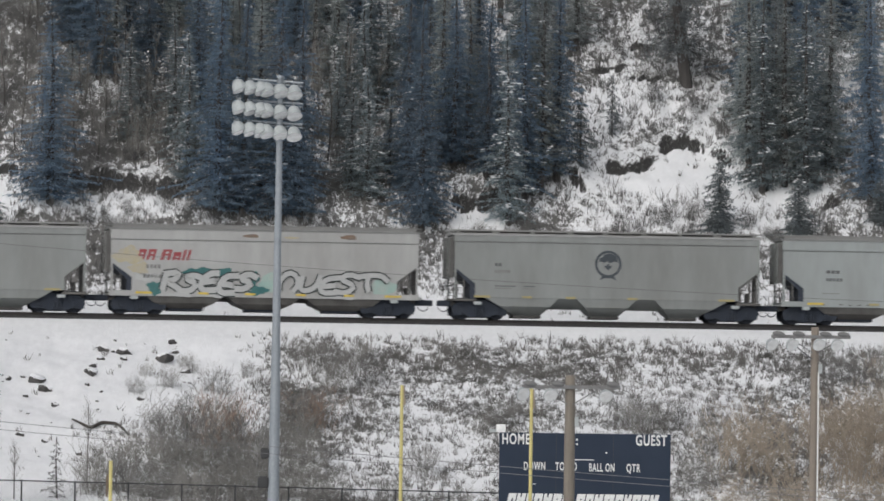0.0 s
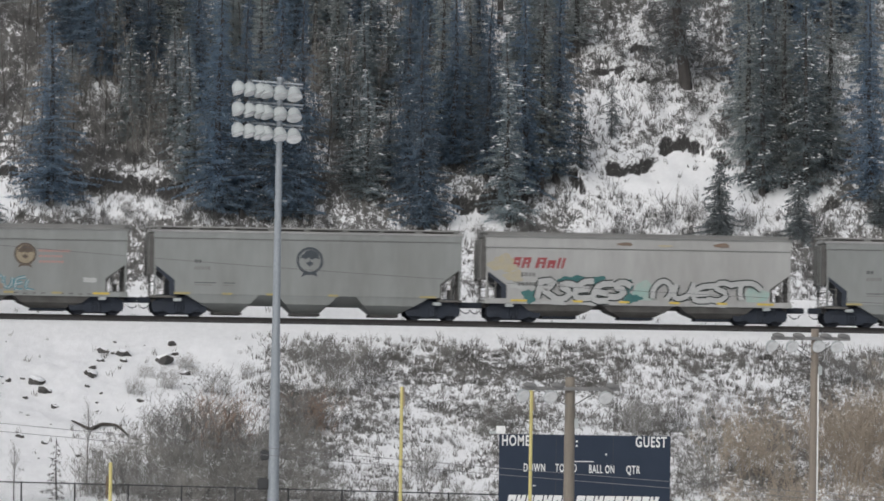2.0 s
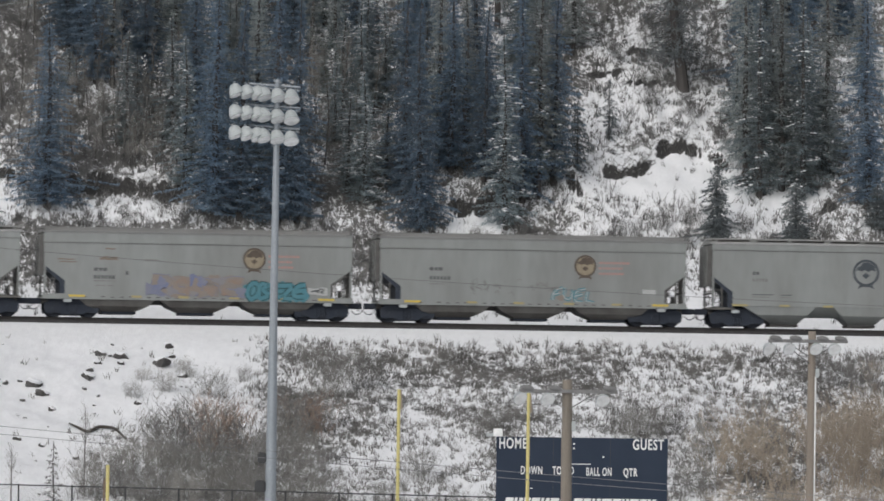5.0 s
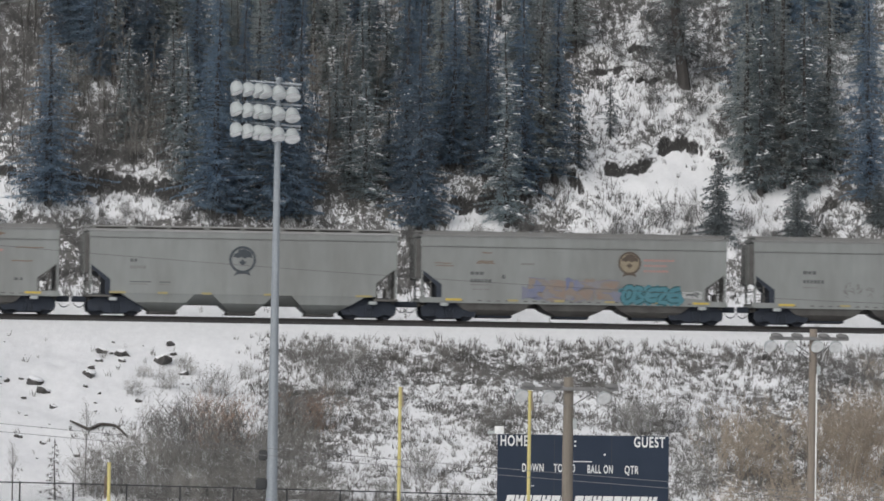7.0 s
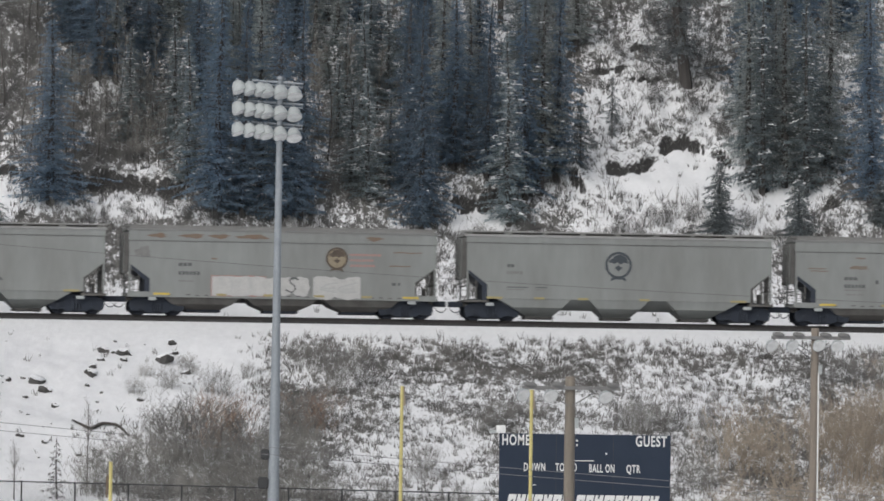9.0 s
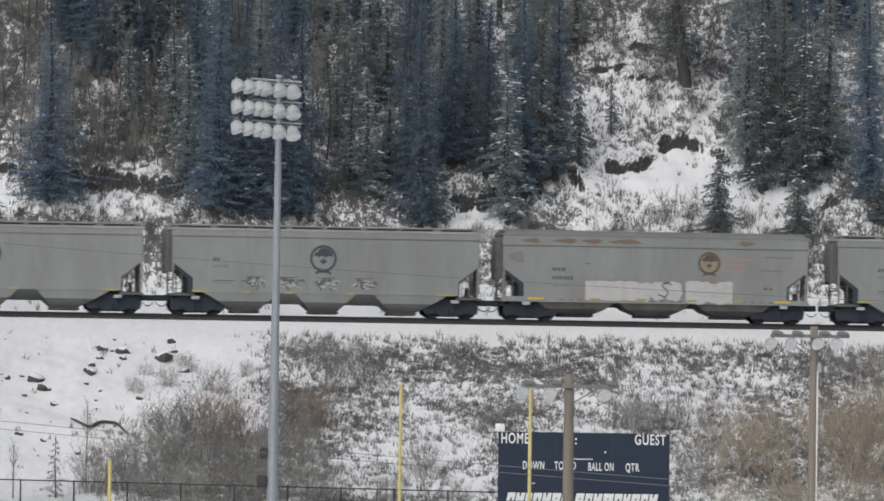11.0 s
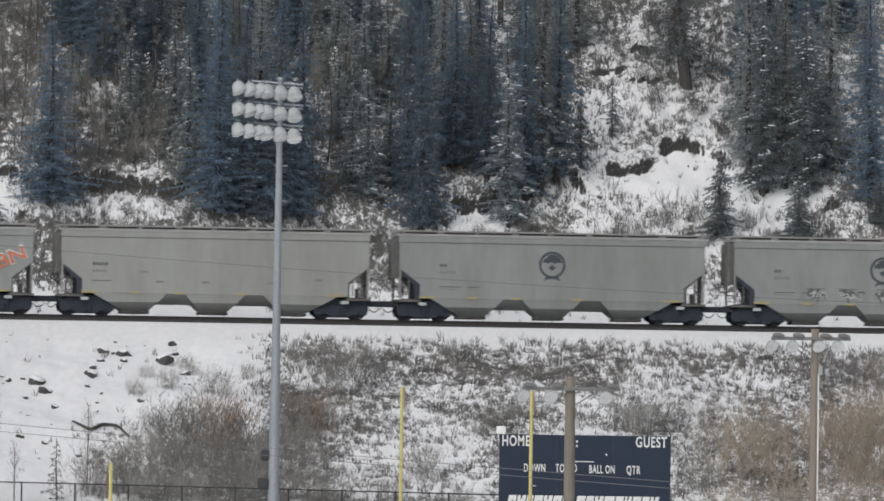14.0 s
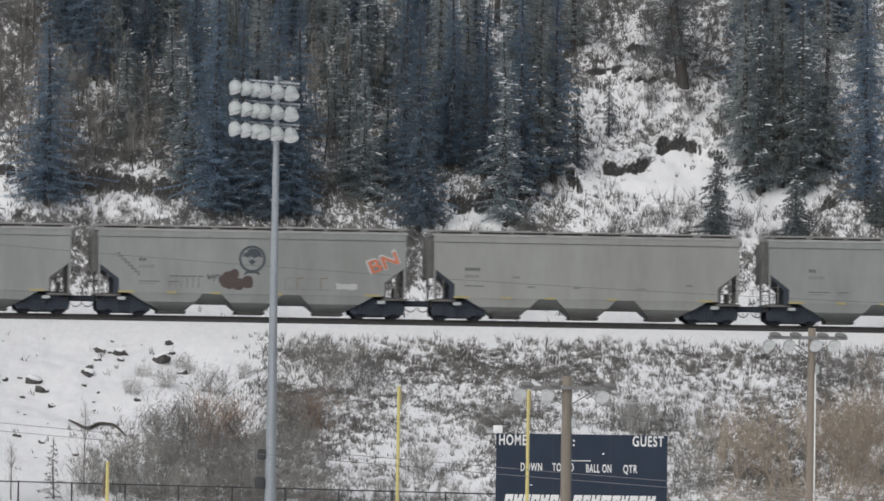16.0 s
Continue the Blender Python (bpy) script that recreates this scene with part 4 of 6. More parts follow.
def bogie(car, x):
    """A two-axle truck with side frames, springs and wheelsets."""
    base = new("truck")
    base.parent, base.location = car, (x, 0, 0)
    tagged(base, "dark two-axle freight truck")
    for side in (-1, 1):
        bm = bmesh.new()
        y0, y1 = sorted((side * 0.92, side * 1.08))
        slab(bm, [(-1.36, 0.20), (-1.44, 0.45), (-1.42, 0.72), (-1.1, 0.88), (-0.42, 1.0), (0.42, 1.0), (1.1, 0.88), (1.42, 0.72), (1.44, 0.45), (1.36, 0.20),
                  (0.72, 0.24), (0.52, 0.12), (-0.52, 0.12), (-0.72, 0.24)], y0, y1)
        part("side_frame", bm, STEEL_DARK, base)
        for k in (-0.16, 0.0, 0.16):
            bm = rod(bmesh.new(), (k, side * 1.0, 0.2), (k, side * 1.0, 0.62), 0.07)
            bmesh.ops.translate(bm, vec=(0, side * 0.1, 0), verts=bm.verts)
            part("spring", bm, STEEL_DARK, base)
        for k in (-0.9, 0.9):
            bm = rod(bmesh.new(), (k, side * 1.02, 0.457), (k, side * 1.16, 0.457), 0.13, sides=12)
            part("bearing_cap", bm, STEEL_DARK, base)
    bm = box(bmesh.new(), -0.2, 0.2, -1.15, 1.15, 0.5, 0.8, 0.03)
    part("bolster", bm, STEEL_DARK, base)
    part("brake_beam", box(bmesh.new(), -0.5, 0.5, -0.7, 0.7, 0.2, 0.85, 0.05), STEEL_DARK, base)
    part("centre_plate", box(bmesh.new(), -1.2, 1.2, -0.8, 0.8, 0.78, 1.12, 0.05), STEEL_DARK, base)
    wheels = []
    for k in (-0.9, 0.9):
        bm = bmesh.new()
        rod(bm, (0, -1.0, 0), (0, 1.0, 0), 0.085, sides=10)
        for y in (-0.755, 0.755):
            rod(bm, (0, y - 0.065, 0), (0, y + 0.065, 0), 0.457, sides=28)
            rod(bm, (0, y * 0.9 - 0.015, 0), (0, y * 0.9 + 0.015, 0), 0.48, sides=28)
            for j in range(4):
                a = j * math.pi / 2
                rod(bm, (0.27 * math.cos(a), y * 1.09 - 0.02, 0.27 * math.sin(a)), (0.27 * math.cos(a), y * 1.09 + 0.02, 0.27 * math.sin(a)), 0.05, sides=8)
        wheel = part("wheelset", bm, WHEEL_STEEL, base)
        wheel.location = (k, 0, 0.457)
        wheels.append(wheel)
    return wheels


WHEELS = []


def hopper_car(label, paint, sill, length=17.45):
    """A covered grain hopper. sill: the older build, with a full side sill; else the smooth-sided one."""
    car = thing("hopper_car", label, "railway car", "train")
    h = 8.03
    cut = 1.1
    low = 1.19 if sill else 1.15
    groove, roof_paint = (3.84, ROOF_DARK) if sill else (4.03, ROOF_GREY)
    corner_hi, corner_lo = (2.68, 1.88) if sill else (2.70, 1.86)
    bm = bmesh.new()
    slab(bm, [(-h, 4.39), (h, 4.39), (h, corner_hi), (h - cut, corner_lo), (h - cut, low), (-h + cut, low), (-h + cut, corner_lo), (-h, corner_hi)], -1.55, 1.55)
    part("body", bm, paint, car)
    # upper band of the side, a little proud; a dark strip paints the groove's shade below it
    bm = bmesh.new()
    box(bm, -h - 0.02, h + 0.02, -1.575, 1.575, groove + 0.02, 4.37, 0.01)
    part("top_chord", bm, paint, car)
    bm = box(bmesh.new(), -h, h, -1.572, -1.552, groove - 0.015, groove + 0.012)
    part("eave_groove", bm, EAVE_LINE, car, "dark strip painted as shade below the eave")
    # roof with a shallow arch, a hatch trough and the running boards
    bm = bmesh.new()
    arch = [(-1.6, 4.37), (-1.45, 4.45), (-0.8, 4.54), (0, 4.57), (0.8, 4.54), (1.45, 4.45), (1.6, 4.37)]
    ends = [[bm.verts.new((x, y, z)) for y, z in arch] for x in (-h - 0.12, h + 0.12)]
    for k in range(len(arch) - 1):
        bm.faces.new((ends[0][k], ends[0][k + 1], ends[1][k + 1], ends[1][k]))
    for e in ends:
        bm.faces.new(e)
    bm.faces.new((ends[0][0], ends[1][0], ends[1][-1], ends[0][-1]))
    part("roof", bm, roof_paint, car)
    n = 5
    for k in range(n):
        a = -h + 0.7 + k * (2 * h - 1.0) / n
        part("hatch_cover", box(bmesh.new(), a, a + (2 * h - 1.0) / n - 0.35, -0.42, 0.42, 4.5, 4.62, 0.03), roof_paint, car)
    for side in (-1, 1):
        y0, y1 = sorted((side * 0.62, side * 1.25))
        part("running_board", box(bmesh.new(), -h - 0.2, h + 0.2, y0, y1, 4.63, 4.675), roof_paint, car, "grated running board")
        for k in range(9):
            x = -h + 0.25 + k * (2 * h - 0.5) / 8
            part("board_bracket", box(bmesh.new(), x - 0.10 - 0.08 * (k % 3 == 1), x + 0.10 + 0.1 * (k % 2), side * 0.95 - 0.2, side * 0.95 + 0.2, 4.44, 4.632), roof_paint, car)
        # added strip fills the gap; its dark colour on smooth-sided cars is painted shade
        part("roof_gutter", box(bmesh.new(), -h + 0.1, h - 0.1, side * (1.19 if sill else 0.9) - 0.05, side * (1.19 if sill else 0.9) + 0.05, 4.44, 4.632 if sill else 4.60), roof_paint if sill else HOPPER_DARK, car, "added strip filling the gap below the running board")
    # ends: slope sheets, corner posts, ladders, platforms
    for e in (-1, 1):
        # slope sheets: dirt and the shade below the cut in one dark colour
        lining = 0.26 if e < 0 else 0.10
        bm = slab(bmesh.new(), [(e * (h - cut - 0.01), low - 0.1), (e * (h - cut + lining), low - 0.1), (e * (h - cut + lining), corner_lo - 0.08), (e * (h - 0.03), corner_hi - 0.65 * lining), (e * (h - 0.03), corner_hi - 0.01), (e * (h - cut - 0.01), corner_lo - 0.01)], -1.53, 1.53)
        part("slope_sheet", bm, STEEL_DARK if e < 0 else GRIME_SHADE, car, "sloping end sheet, coloured dark for dirt and shade")
        for y in (-1.5, 1.5):
            part("corner_post", box(bmesh.new(), e * (h - 0.06) - 0.05, e * (h - 0.06) + 0.05, y - 0.05, y + 0.05, 1.1, corner_hi + 0.04), paint, car)
            for k in range(4):
                z = 1.3 + k * 0.33
                part("ladder_rung", rod(bmesh.new(), (e * (h - 0.05), y, z), (e * (h - 0.52), y, z), 0.014, sides=6), HOPPER_DARK, car)
            part("ladder_rail", box(bmesh.new(), e * (h - 0.52) - 0.025, e * (h - 0.52) + 0.025, y - 0.025, y + 0.025, 1.1, corner_hi - 0.25), HOPPER_DARK, car)
        part("end_platform", box(bmesh.new(), min(e * (h - cut - 0.1), e * (h + 0.1)), max(e * (h - cut - 0.1), e * (h + 0.1)), -1.5, 1.5, 0.94, 1.06, 0.02), paint if sill else HOPPER_DARK, car)
        if e > 0:
            part("brake_gear", box(bmesh.new(), h - 0.62, h - 0.42, -0.7, -0.3, 1.06, 1.6, 0.05), GRIME_SHADE, car)
        # shade on the car end, put in as a dark sheet over the paint
        part("end_sheet", box(bmesh.new(), min(e * (h - 0.01), e * (h + 0.012)), max(e * (h - 0.01), e * (h + 0.012)), -1.53, 1.53, corner_hi - 0.02, 4.3), GRIME_SHADE, car, "end sheet coloured dark as end shade")
        for y in (-0.45, 0.45) if e > 0 else ():
            part("end_strut", box(bmesh.new(), min(e * (h - 0.1), e * (h + 0.02)), max(e * (h - 0.1), e * (h + 0.02)), y - 0.05, y + 0.05, 1.05, corner_hi + 0.02), HOPPER_DARK, car)
        for z in (1.75, 2.45):
            part("end_rail", box(bmesh.new(), min(e * (h - 0.04), e * (h + 0.035)), max(e * (h - 0.04), e * (h + 0.035)), -1.45, 1.45, z, z + 0.06), HOPPER_DARK, car)
        # posts added at the left end only, to widen the dark column of end shade
        if e < 0:
            for k in range(7):
                y = -1.32 + k * 0.44
                part("end_post", box(bmesh.new(), -h - 0.24, -h - 0.012, y - 0.12, y + 0.12, 2.15 + 0.05 * (k % 3), 4.28, 0.02), paint if k % 2 else GRIME_SHADE, car)
        part("end_rib", box(bmesh.new(), min(e * h, e * (h + 0.06)), max(e * h, e * (h + 0.06)), -0.08, 0.08, corner_hi, 4.3), paint, car)
        part("coupler", box(bmesh.new(), min(e * h, e * (length / 2 + 0.02)), max(e * h, e * (length / 2 + 0.02)), -0.14, 0.14, 0.68, 0.98, 0.03), STEEL_DARK, car)
        bm = bmesh.new()
        rings = []
        for k in range(9):
            t = k / 8
            x, z = e * (h + 0.1 + t * 0.62), 0.62 - 0.9 * t * (1 - t)
            rings.append([bm.verts.new((x, -0.35 + 0.03 * math.cos(j * math.pi / 3), z + 0.03 * math.sin(j * math.pi / 3))) for j in range(6)])
        for p, q in zip(rings, rings[1:]):
            for j in range(6):
                bm.faces.new((p[j], p[(j + 1) % 6], q[(j + 1) % 6], q[j]))
        part("air_hose", bm, STEEL_DARK, car)
        part("jacking_pad", box(bmesh.new(), e * (h - cut - 0.15) - 0.2, e * (h - cut - 0.15) + 0.2, -1.57, -1.3, 0.76, 0.92, 0.02), LAMP_SHELL, car)
    part("centre_sill", box(bmesh.new(), -h, h, -0.28, 0.28, 0.72, 1.05), GRIME_SHADE, car)
    part("crossbearer", box(bmesh.new(), -5.6, 5.6, -0.45, 0.45, 1.0, low + 0.1), GRIME_SHADE, car)
    # three discharge hoppers
    if sill:
        part("side_sill", box(bmesh.new(), -h - 0.05, h + 0.05, -1.6, -1.5, 0.92, 1.20, 0.015), paint, car)
        part("side_sill", box(bmesh.new(), -h - 0.05, h + 0.05, 1.5, 1.6, 0.92, 1.20, 0.015), paint, car)
        for c in (-4.05, 0.0, 4.05):
            a, b = (2.2, 1.98) if c < 0 else (1.98, 1.98) if c == 0 else (1.98, 2.2)
            mid = (c - a + 0.5, c + b - 0.5, -1.25, 1.25, 0.60)
            bm = tapered(bmesh.new(), (c - a, c + b, -1.44, 1.44, 1.02), mid)
            tapered(bm, mid, (c - 0.85, c + 0.85, -0.85, 0.85, 0.32))
            part("discharge_hopper", bm, HOPPER_DARK, car, "dark funnel-shaped discharge hopper")
            part("outlet_gate", box(bmesh.new(), c - 0.9, c + 0.9, -0.82, 0.82, 0.2, 0.325, 0.02), STEEL_DARK, car)
    else:
        for c in (-4.1, 0.0, 4.1):
            a, b = (2.35, 1.6) if c < 0 else (1.6, 1.6) if c == 0 else (1.6, 2.35)
            mid = (c - 0.68 - (a - 0.68) * 0.5, c + 0.68 + (b - 0.68) * 0.5, -1.44, 1.44, 0.70)
            bm = tapered(bmesh.new(), (c - a, c + b, -1.53, 1.53, 1.17), mid)
            tapered(bm, mid, (c - 0.68, c + 0.68, -0.72, 0.72, 0.24))
            part("discharge_hopper", bm, paint, car, "funnel-shaped discharge hopper")
            part("outlet_gate", box(bmesh.new(), c - 0.75, c + 0.75, -0.76, 0.76, 0.12, 0.245, 0.02), GRIME_SHADE, car)
        for c in (-2.05, 2.05):
            for side in (-1, 1):
                bm = bmesh.new()
                rows = [[bm.verts.new((c + w, side * y, z)) for w in (-1.3, 1.3)] for y, z in ((1.48, 1.16), (0.55, 0.62), (0.5, 0.66), (1.43, 1.20))]
                for k in range(4):
                    p, q = rows[k], rows[(k + 1) % 4]
                    bm.faces.new((p[0], p[1], q[1], q[0]))
                part("slope_plate", bm, paint, car, "inward-sloping plate between two hoppers")
        for k in range(6):
            x = -5.5 + k * 2.2
            part("side_seam", box(bmesh.new(), x - 0.008, x + 0.008, -1.556, -1.55, 1.3, 3.9), paint, car)
    if sill and paint is not CAR_WARM:
        for k in range(26):
            x = -6.0 + k * 0.48
            if (k * 7) % 5 != 2:
                part("sill_dash", box(bmesh.new(), x, x + 0.2, -1.612, -1.598, 1.02 + 0.012 * (k % 3), 1.065 + 0.012 * (k % 3)), GRIME_SHADE, car, "dark dash on the side sill")
    for x in ((-6.5, 6.5) if sill else (-6.62, 6.62)):
        WHEELS.append((car, bogie(car, x)))
    # yellow reflective strips along the bottom of the side
    marks = {True: (-6.3, -3.2, -0.75, 1.9, 4.4, 6.7), False: (-6.55, -4.2, -1.9, 1.35, 6.3)}[sill]
    for x in marks:
        long = 0.42 if abs(x) > 6 else 0.26
        z = 1.09 if sill else 1.18
        part("reflector", box(bmesh.new(), x - long, x + long, -1.640 if sill else -1.572, -1.598 if sill else -1.552, z - 0.05, z + 0.06), YELLOW if sill and abs(x) > 6 or paint is CAR_WARM else YELLOW_DULL, car, "yellow reflective strip")
    if sill:
        for piece in car.children:
            piece.location.x -= 0.17
    return car


def plain_marks(car, dx=-5.9, four=True):
    bars(car, dx, 2.78, (0.16, 0.14), 0.16, 0.05)
    bars(car, dx, 2.42, (0.12,) * 5, 0.16, 0.05, MARK_PALE if four else MARK)
    bars(car, dx, 1.72, (1.1,), 0.05, 0.2)
    bars(car, dx, 1.6, (0.9,), 0.05, 0.2, MARK_PALE)
    bars(car, dx + 1.5, 1.72, (0.6,), 0.05, 0.2)
    bars(car, dx + 1.5, 1.6, (0.5,), 0.05, 0.2, MARK_PALE)


def grey_car(length=17.45, emblem_x=0.1):
    car = hopper_car("grey covered grain hopper with a dark round emblem", CAR_GREY, False, length)
    plain_marks(car)
    emblem(car, emblem_x, 2.98, 0.70, EMBLEM)
    return car


def red_lines(car, x, z, mat=None):
    for k, w in enumerate((1.8, 1.3, 1.4)):
        bars(car, x, z + 0.22 - k * 0.28, (w * 0.12, w * 0.08, w * 0.1, w * 0.09, w * 0.11, w * 0.08, w * 0.1, w * 0.1), 0.12, 0.03, mat or RED_FADED, "faded_lettering")


def scratches(car, rng, places, mat=None):
    for x, z, w in places:
        panel("rust_streak", stroke([(x, z), (x + w * 0.3, z + 0.02), (x + w * 0.6, z - 0.01), (x + w, z + 0.01)], rng.uniform(0.04, 0.08)), mat or RUST, car, 0.004)


GLYPHS = {
    "r": (((0.1, 0.0), (0.15, 0.95)), ((0.05, 0.9), (0.8, 0.95), (0.7, 0.5), (0.25, 0.5), (0.95, 0.0))),
    "q": (((0.1, 0.0), (0.05, 0.6), (0.35, 1.0), (0.75, 0.85), (0.85, 0.3), (0.7, 0.0)),),
    "u": (((0.1, 0.95), (0.15, 0.25), (0.5, 0.0), (0.8, 0.3), (0.9, 1.0)),),
    "e": (((0.95, 0.9), (0.35, 0.85), (0.1, 0.4), (0.3, 0.05), (1.0, 0.1)), ((0.2, 0.45), (0.8, 0.5))),
    "s": (((1.0, 0.8), (0.5, 1.0), (0.1, 0.72), (0.9, 0.38), (0.6, 0.0), (0.0, 0.12)),),
    "t": (((0.0, 0.8), (0.5, 0.95), (1.0, 0.9), (1.45, 0.62)), ((0.55, 0.9), (0.45, 0.5), (0.7, 0.0))),
    "o": (((0.5, 0.0), (0.1, 0.25), (0.1, 0.75), (0.5, 1.0), (0.9, 0.75), (0.9, 0.25), (0.55, 0.0)),),
    "b": (((0.1, 0.0), (0.1, 1.0), (0.75, 0.85), (0.3, 0.5), (0.9, 0.25), (0.2, 0.0)),),
    "z": (((0.0, 0.95), (0.95, 0.95), (0.1, 0.05), (1.0, 0.05)),),
    "f": (((0.9, 1.0), (0.15, 0.9), (0.2, 0.0)), ((0.15, 0.5), (0.7, 0.5))),
    "l": (((0.3, 1.0), (0.2, 0.2), (0.9, 0.1)),)}


def rounded(points):
    """Cuts the corners of a line, so that it bends as a hand draws it."""
    for _ in range(1):
        out = [points[0]]
        for p, q in zip(points, points[1:]):
            out += [(p[0] * 0.75 + q[0] * 0.25, p[1] * 0.75 + q[1] * 0.25), (p[0] * 0.25 + q[0] * 0.75, p[1] * 0.25 + q[1] * 0.75)]
        points = out + [points[-1]]
    return points


def ribbon_mesh(bm, points, width, y):
    rows = []
    for k, p in enumerate(points):
        d = Vector(points[min(len(points) - 1, k + 1)]) - Vector(points[max(0, k - 1)])
        d = d.normalized() if d.length else Vector((1, 0))
        rows.append((bm.verts.new((p[0] - d.y * width / 2, y, p[1] + d.x * width / 2)), bm.verts.new((p[0] + d.y * width / 2, y, p[1] - d.x * width / 2))))
    for p, q in zip(rows, rows[1:]):
        bm.faces.new((p[0], p[1], q[1], q[0]))


def spray_letters(car, rng, letters, x0, x1, z0, z1, fill, edge, fat=0.26, rim=0.10, lift=0.066, lean=0.12, swing=0.08, jitter=0.08):
    """Overlapping spray-painted letter shapes: fat strokes with a rim; where no rim is given, the bare strokes."""
    step = (x1 - x0) / len(letters)
    for k, c in enumerate(letters):
        low, high = z0 + rng.uniform(-swing, swing), z1 + rng.uniform(-swing, swing)
        lines = []
        for line in GLYPHS[c]:
            pts = [(x0 + (k - 0.08 + 1.16 * u) * step + lean * v, low + (high - low) * v) for u, v in line]
            lines.append(rounded([(x + rng.uniform(-jitter, jitter) * step, z + rng.uniform(-jitter, jitter) * step) for x, z in pts]))
        for j, line in enumerate(lines):
            if edge:
                bm = bmesh.new()
                ribbon_mesh(bm, line, fat + rim, -1.55 - lift - 0.0012 * k - 0.0006 * j)
                part("spray_outline", bm, edge, car, "dark spray-painted outline")
            bm = bmesh.new()
            ribbon_mesh(bm, line, fat, -1.55 - lift - 0.009 - 0.0012 * k - 0.0006 * j)
            part("spray_letter", bm, fill, car)


def scribble(car, rng, x0, x1, z0, z1, mat, width=0.06, turns=9, lift=0.006):
    for k in range(turns * 2):
        a = (rng.uniform(x0, x1), rng.uniform(z0, z1))
        t, length = rng.uniform(-0.5, 2.0), rng.uniform(0.12, 0.38)
        b = (a[0] + length * math.cos(t), min(z1 + 0.1, a[1] + length * math.sin(t)))
        c = (b[0] + rng.uniform(-0.12, 0.2), b[1] - rng.uniform(0.05, 0.25))
        panel("spray_stroke", stroke([a, b, c], width * rng.uniform(0.7, 1.4)), mat, car, lift + 0.0005 * k)


def train():
    rng = random.Random(5)
    cars = []
    # first in view: a pale older car
    car = hopper_car("pale grey covered grain hopper with side sills", CAR_PALE, True, 17.5)
    bars(car, -5.9, 2.68, (0.2, 0.2, 0.2), 0.17, 0.05)
    bars(car, -5.9, 2.28, (0.13,) * 5, 0.16, 0.05)
    bars(car, -6.1, 1.62, (0.9,), 0.04, 0.1, MARK_PALE)
    cars.append(car)
    cars.append(grey_car(17.44, 0.05))
    # white car with red lettering and a long spray-painted panel
    car = hopper_car("off-white covered grain hopper with red lettering and spray-painted letters", CAR_WARM, True, 17.91)
    panel("primer_patch", blob(rng, -7.3, 3.0, 0.72, 0.44, 0.2), PRIMER, car, 0.014, "tan patch of primer")
    panel("primer_patch", blob(rng, -6.7, 2.35, 0.5, 0.3, 0.2), PRIMER, car, 0.004, "tan patch of primer")
    panel("primer_patch", brick_outline(rng, -6.9, -5.6, 1.72, 2.1, 0.05), SPRAY_GREY, car, 0.004, "pale patch of primer")
    bars(car, -6.35, 2.36, (0.14,) * 4, 0.2, 0.06, MARK_PALE)
    bars(car, -6.5, 1.86, (0.14,) * 6, 0.2, 0.06, MARK_PALE)
    x = -6.85
    for w, tall, hole in ((0.38, 0.55, 0.5), (0.42, 0.55, 0.55), (0.0, 0, 0), (0.50, 0.55, 0.6), (0.40, 0.42, 0.3), (0.13, 0.55, 0), (0.13, 0.55, 0)):
        if tall:
            d = 0.15 * tall / 0.55
            panel("red_letter_shape", [(x, 2.80), (x + w, 2.80), (x + w + d, 2.80 + tall), (x + d, 2.80 + tall)], RED, car, 0.006, "slanted red letter shape")
            if hole:
                for lo, hi in ((0.0, hole - 0.18), (hole, hole + 0.2)):
                    if hi - lo > 0.1:
                        panel("letter_counter", [(x + w * 0.36 + d * lo, 2.80 + tall * lo), (x + w * 0.68 + d * lo, 2.80 + tall * lo), (x + w * 0.68 + d * hi, 2.80 + tall * hi), (x + w * 0.36 + d * hi, 2.80 + tall * hi)], CAR_WARM, car, 0.011)
        x += w + 0.11 if w else 0.2
    for a, b, c, d in ((-5.85, 1.35, 0.42, 0.34), (-3.6, 2.15, 0.7, 0.3), (-2.4, 2.15, 0.6, 0.26), (-1.0, 1.8, 0.45, 0.42), (-0.55, 1.3, 0.5, 0.25), (-0.9, 2.1, 0.4, 0.18)):
        panel("spray_cloud", blob(rng, a, b, c, d, 0.2), SPRAY_TEAL, car, 0.056 + rng.random() * 0.004, "teal spray-paint cloud")
    for a, b, c, d in ((0.15, 1.65, 0.6, 0.55), (6.05, 1.55, 0.65, 0.42)):
        panel("spray_cloud", blob(rng, a, b, c, d, 0.1), SPRAY_MINT, car, 0.004, "pale mint spray-paint cloud")
    spray_letters(car, rng, "rsees", -5.6, -0.8, 1.22, 2.12, SPRAY_GREY, SPRAY_BLACK, 0.31, 0.13, lean=0.25, swing=0.12)
    spray_letters(car, rng, "quest", 0.5, 5.5, 1.22, 2.12, SPRAY_GREY, SPRAY_BLACK, 0.27, 0.13, lean=0.3, swing=0.12)
    for a, b in ((-5.2, -3.9), (-3.6, -2.2), (3.0, 4.6)):
        panel("spray_drip", blob(rng, (a + b) / 2, 1.02, (b - a) / 2, 0.12, 0.25), SPRAY_GREY, car, 0.064, "silver paint run over the sill")
    scratches(car, rng, ((-3.1, 4.1, 0.7), (-0.9, 4.0, 0.6), (0.9, 4.05, 0.4)), RUST)
    panel("rust_patch", blob(rng, 4.2, 4.13, 0.42, 0.12), RUST, car, 0.045)
    panel("rust_patch", blob(rng, 1.2, 4.06, 0.4, 0.06), PRIMER, car, 0.045)
    panel("rust_patch", blob(rng, -0.9, 4.12, 0.42, 0.09), RUST, car, 0.045)
    cars.append(car)
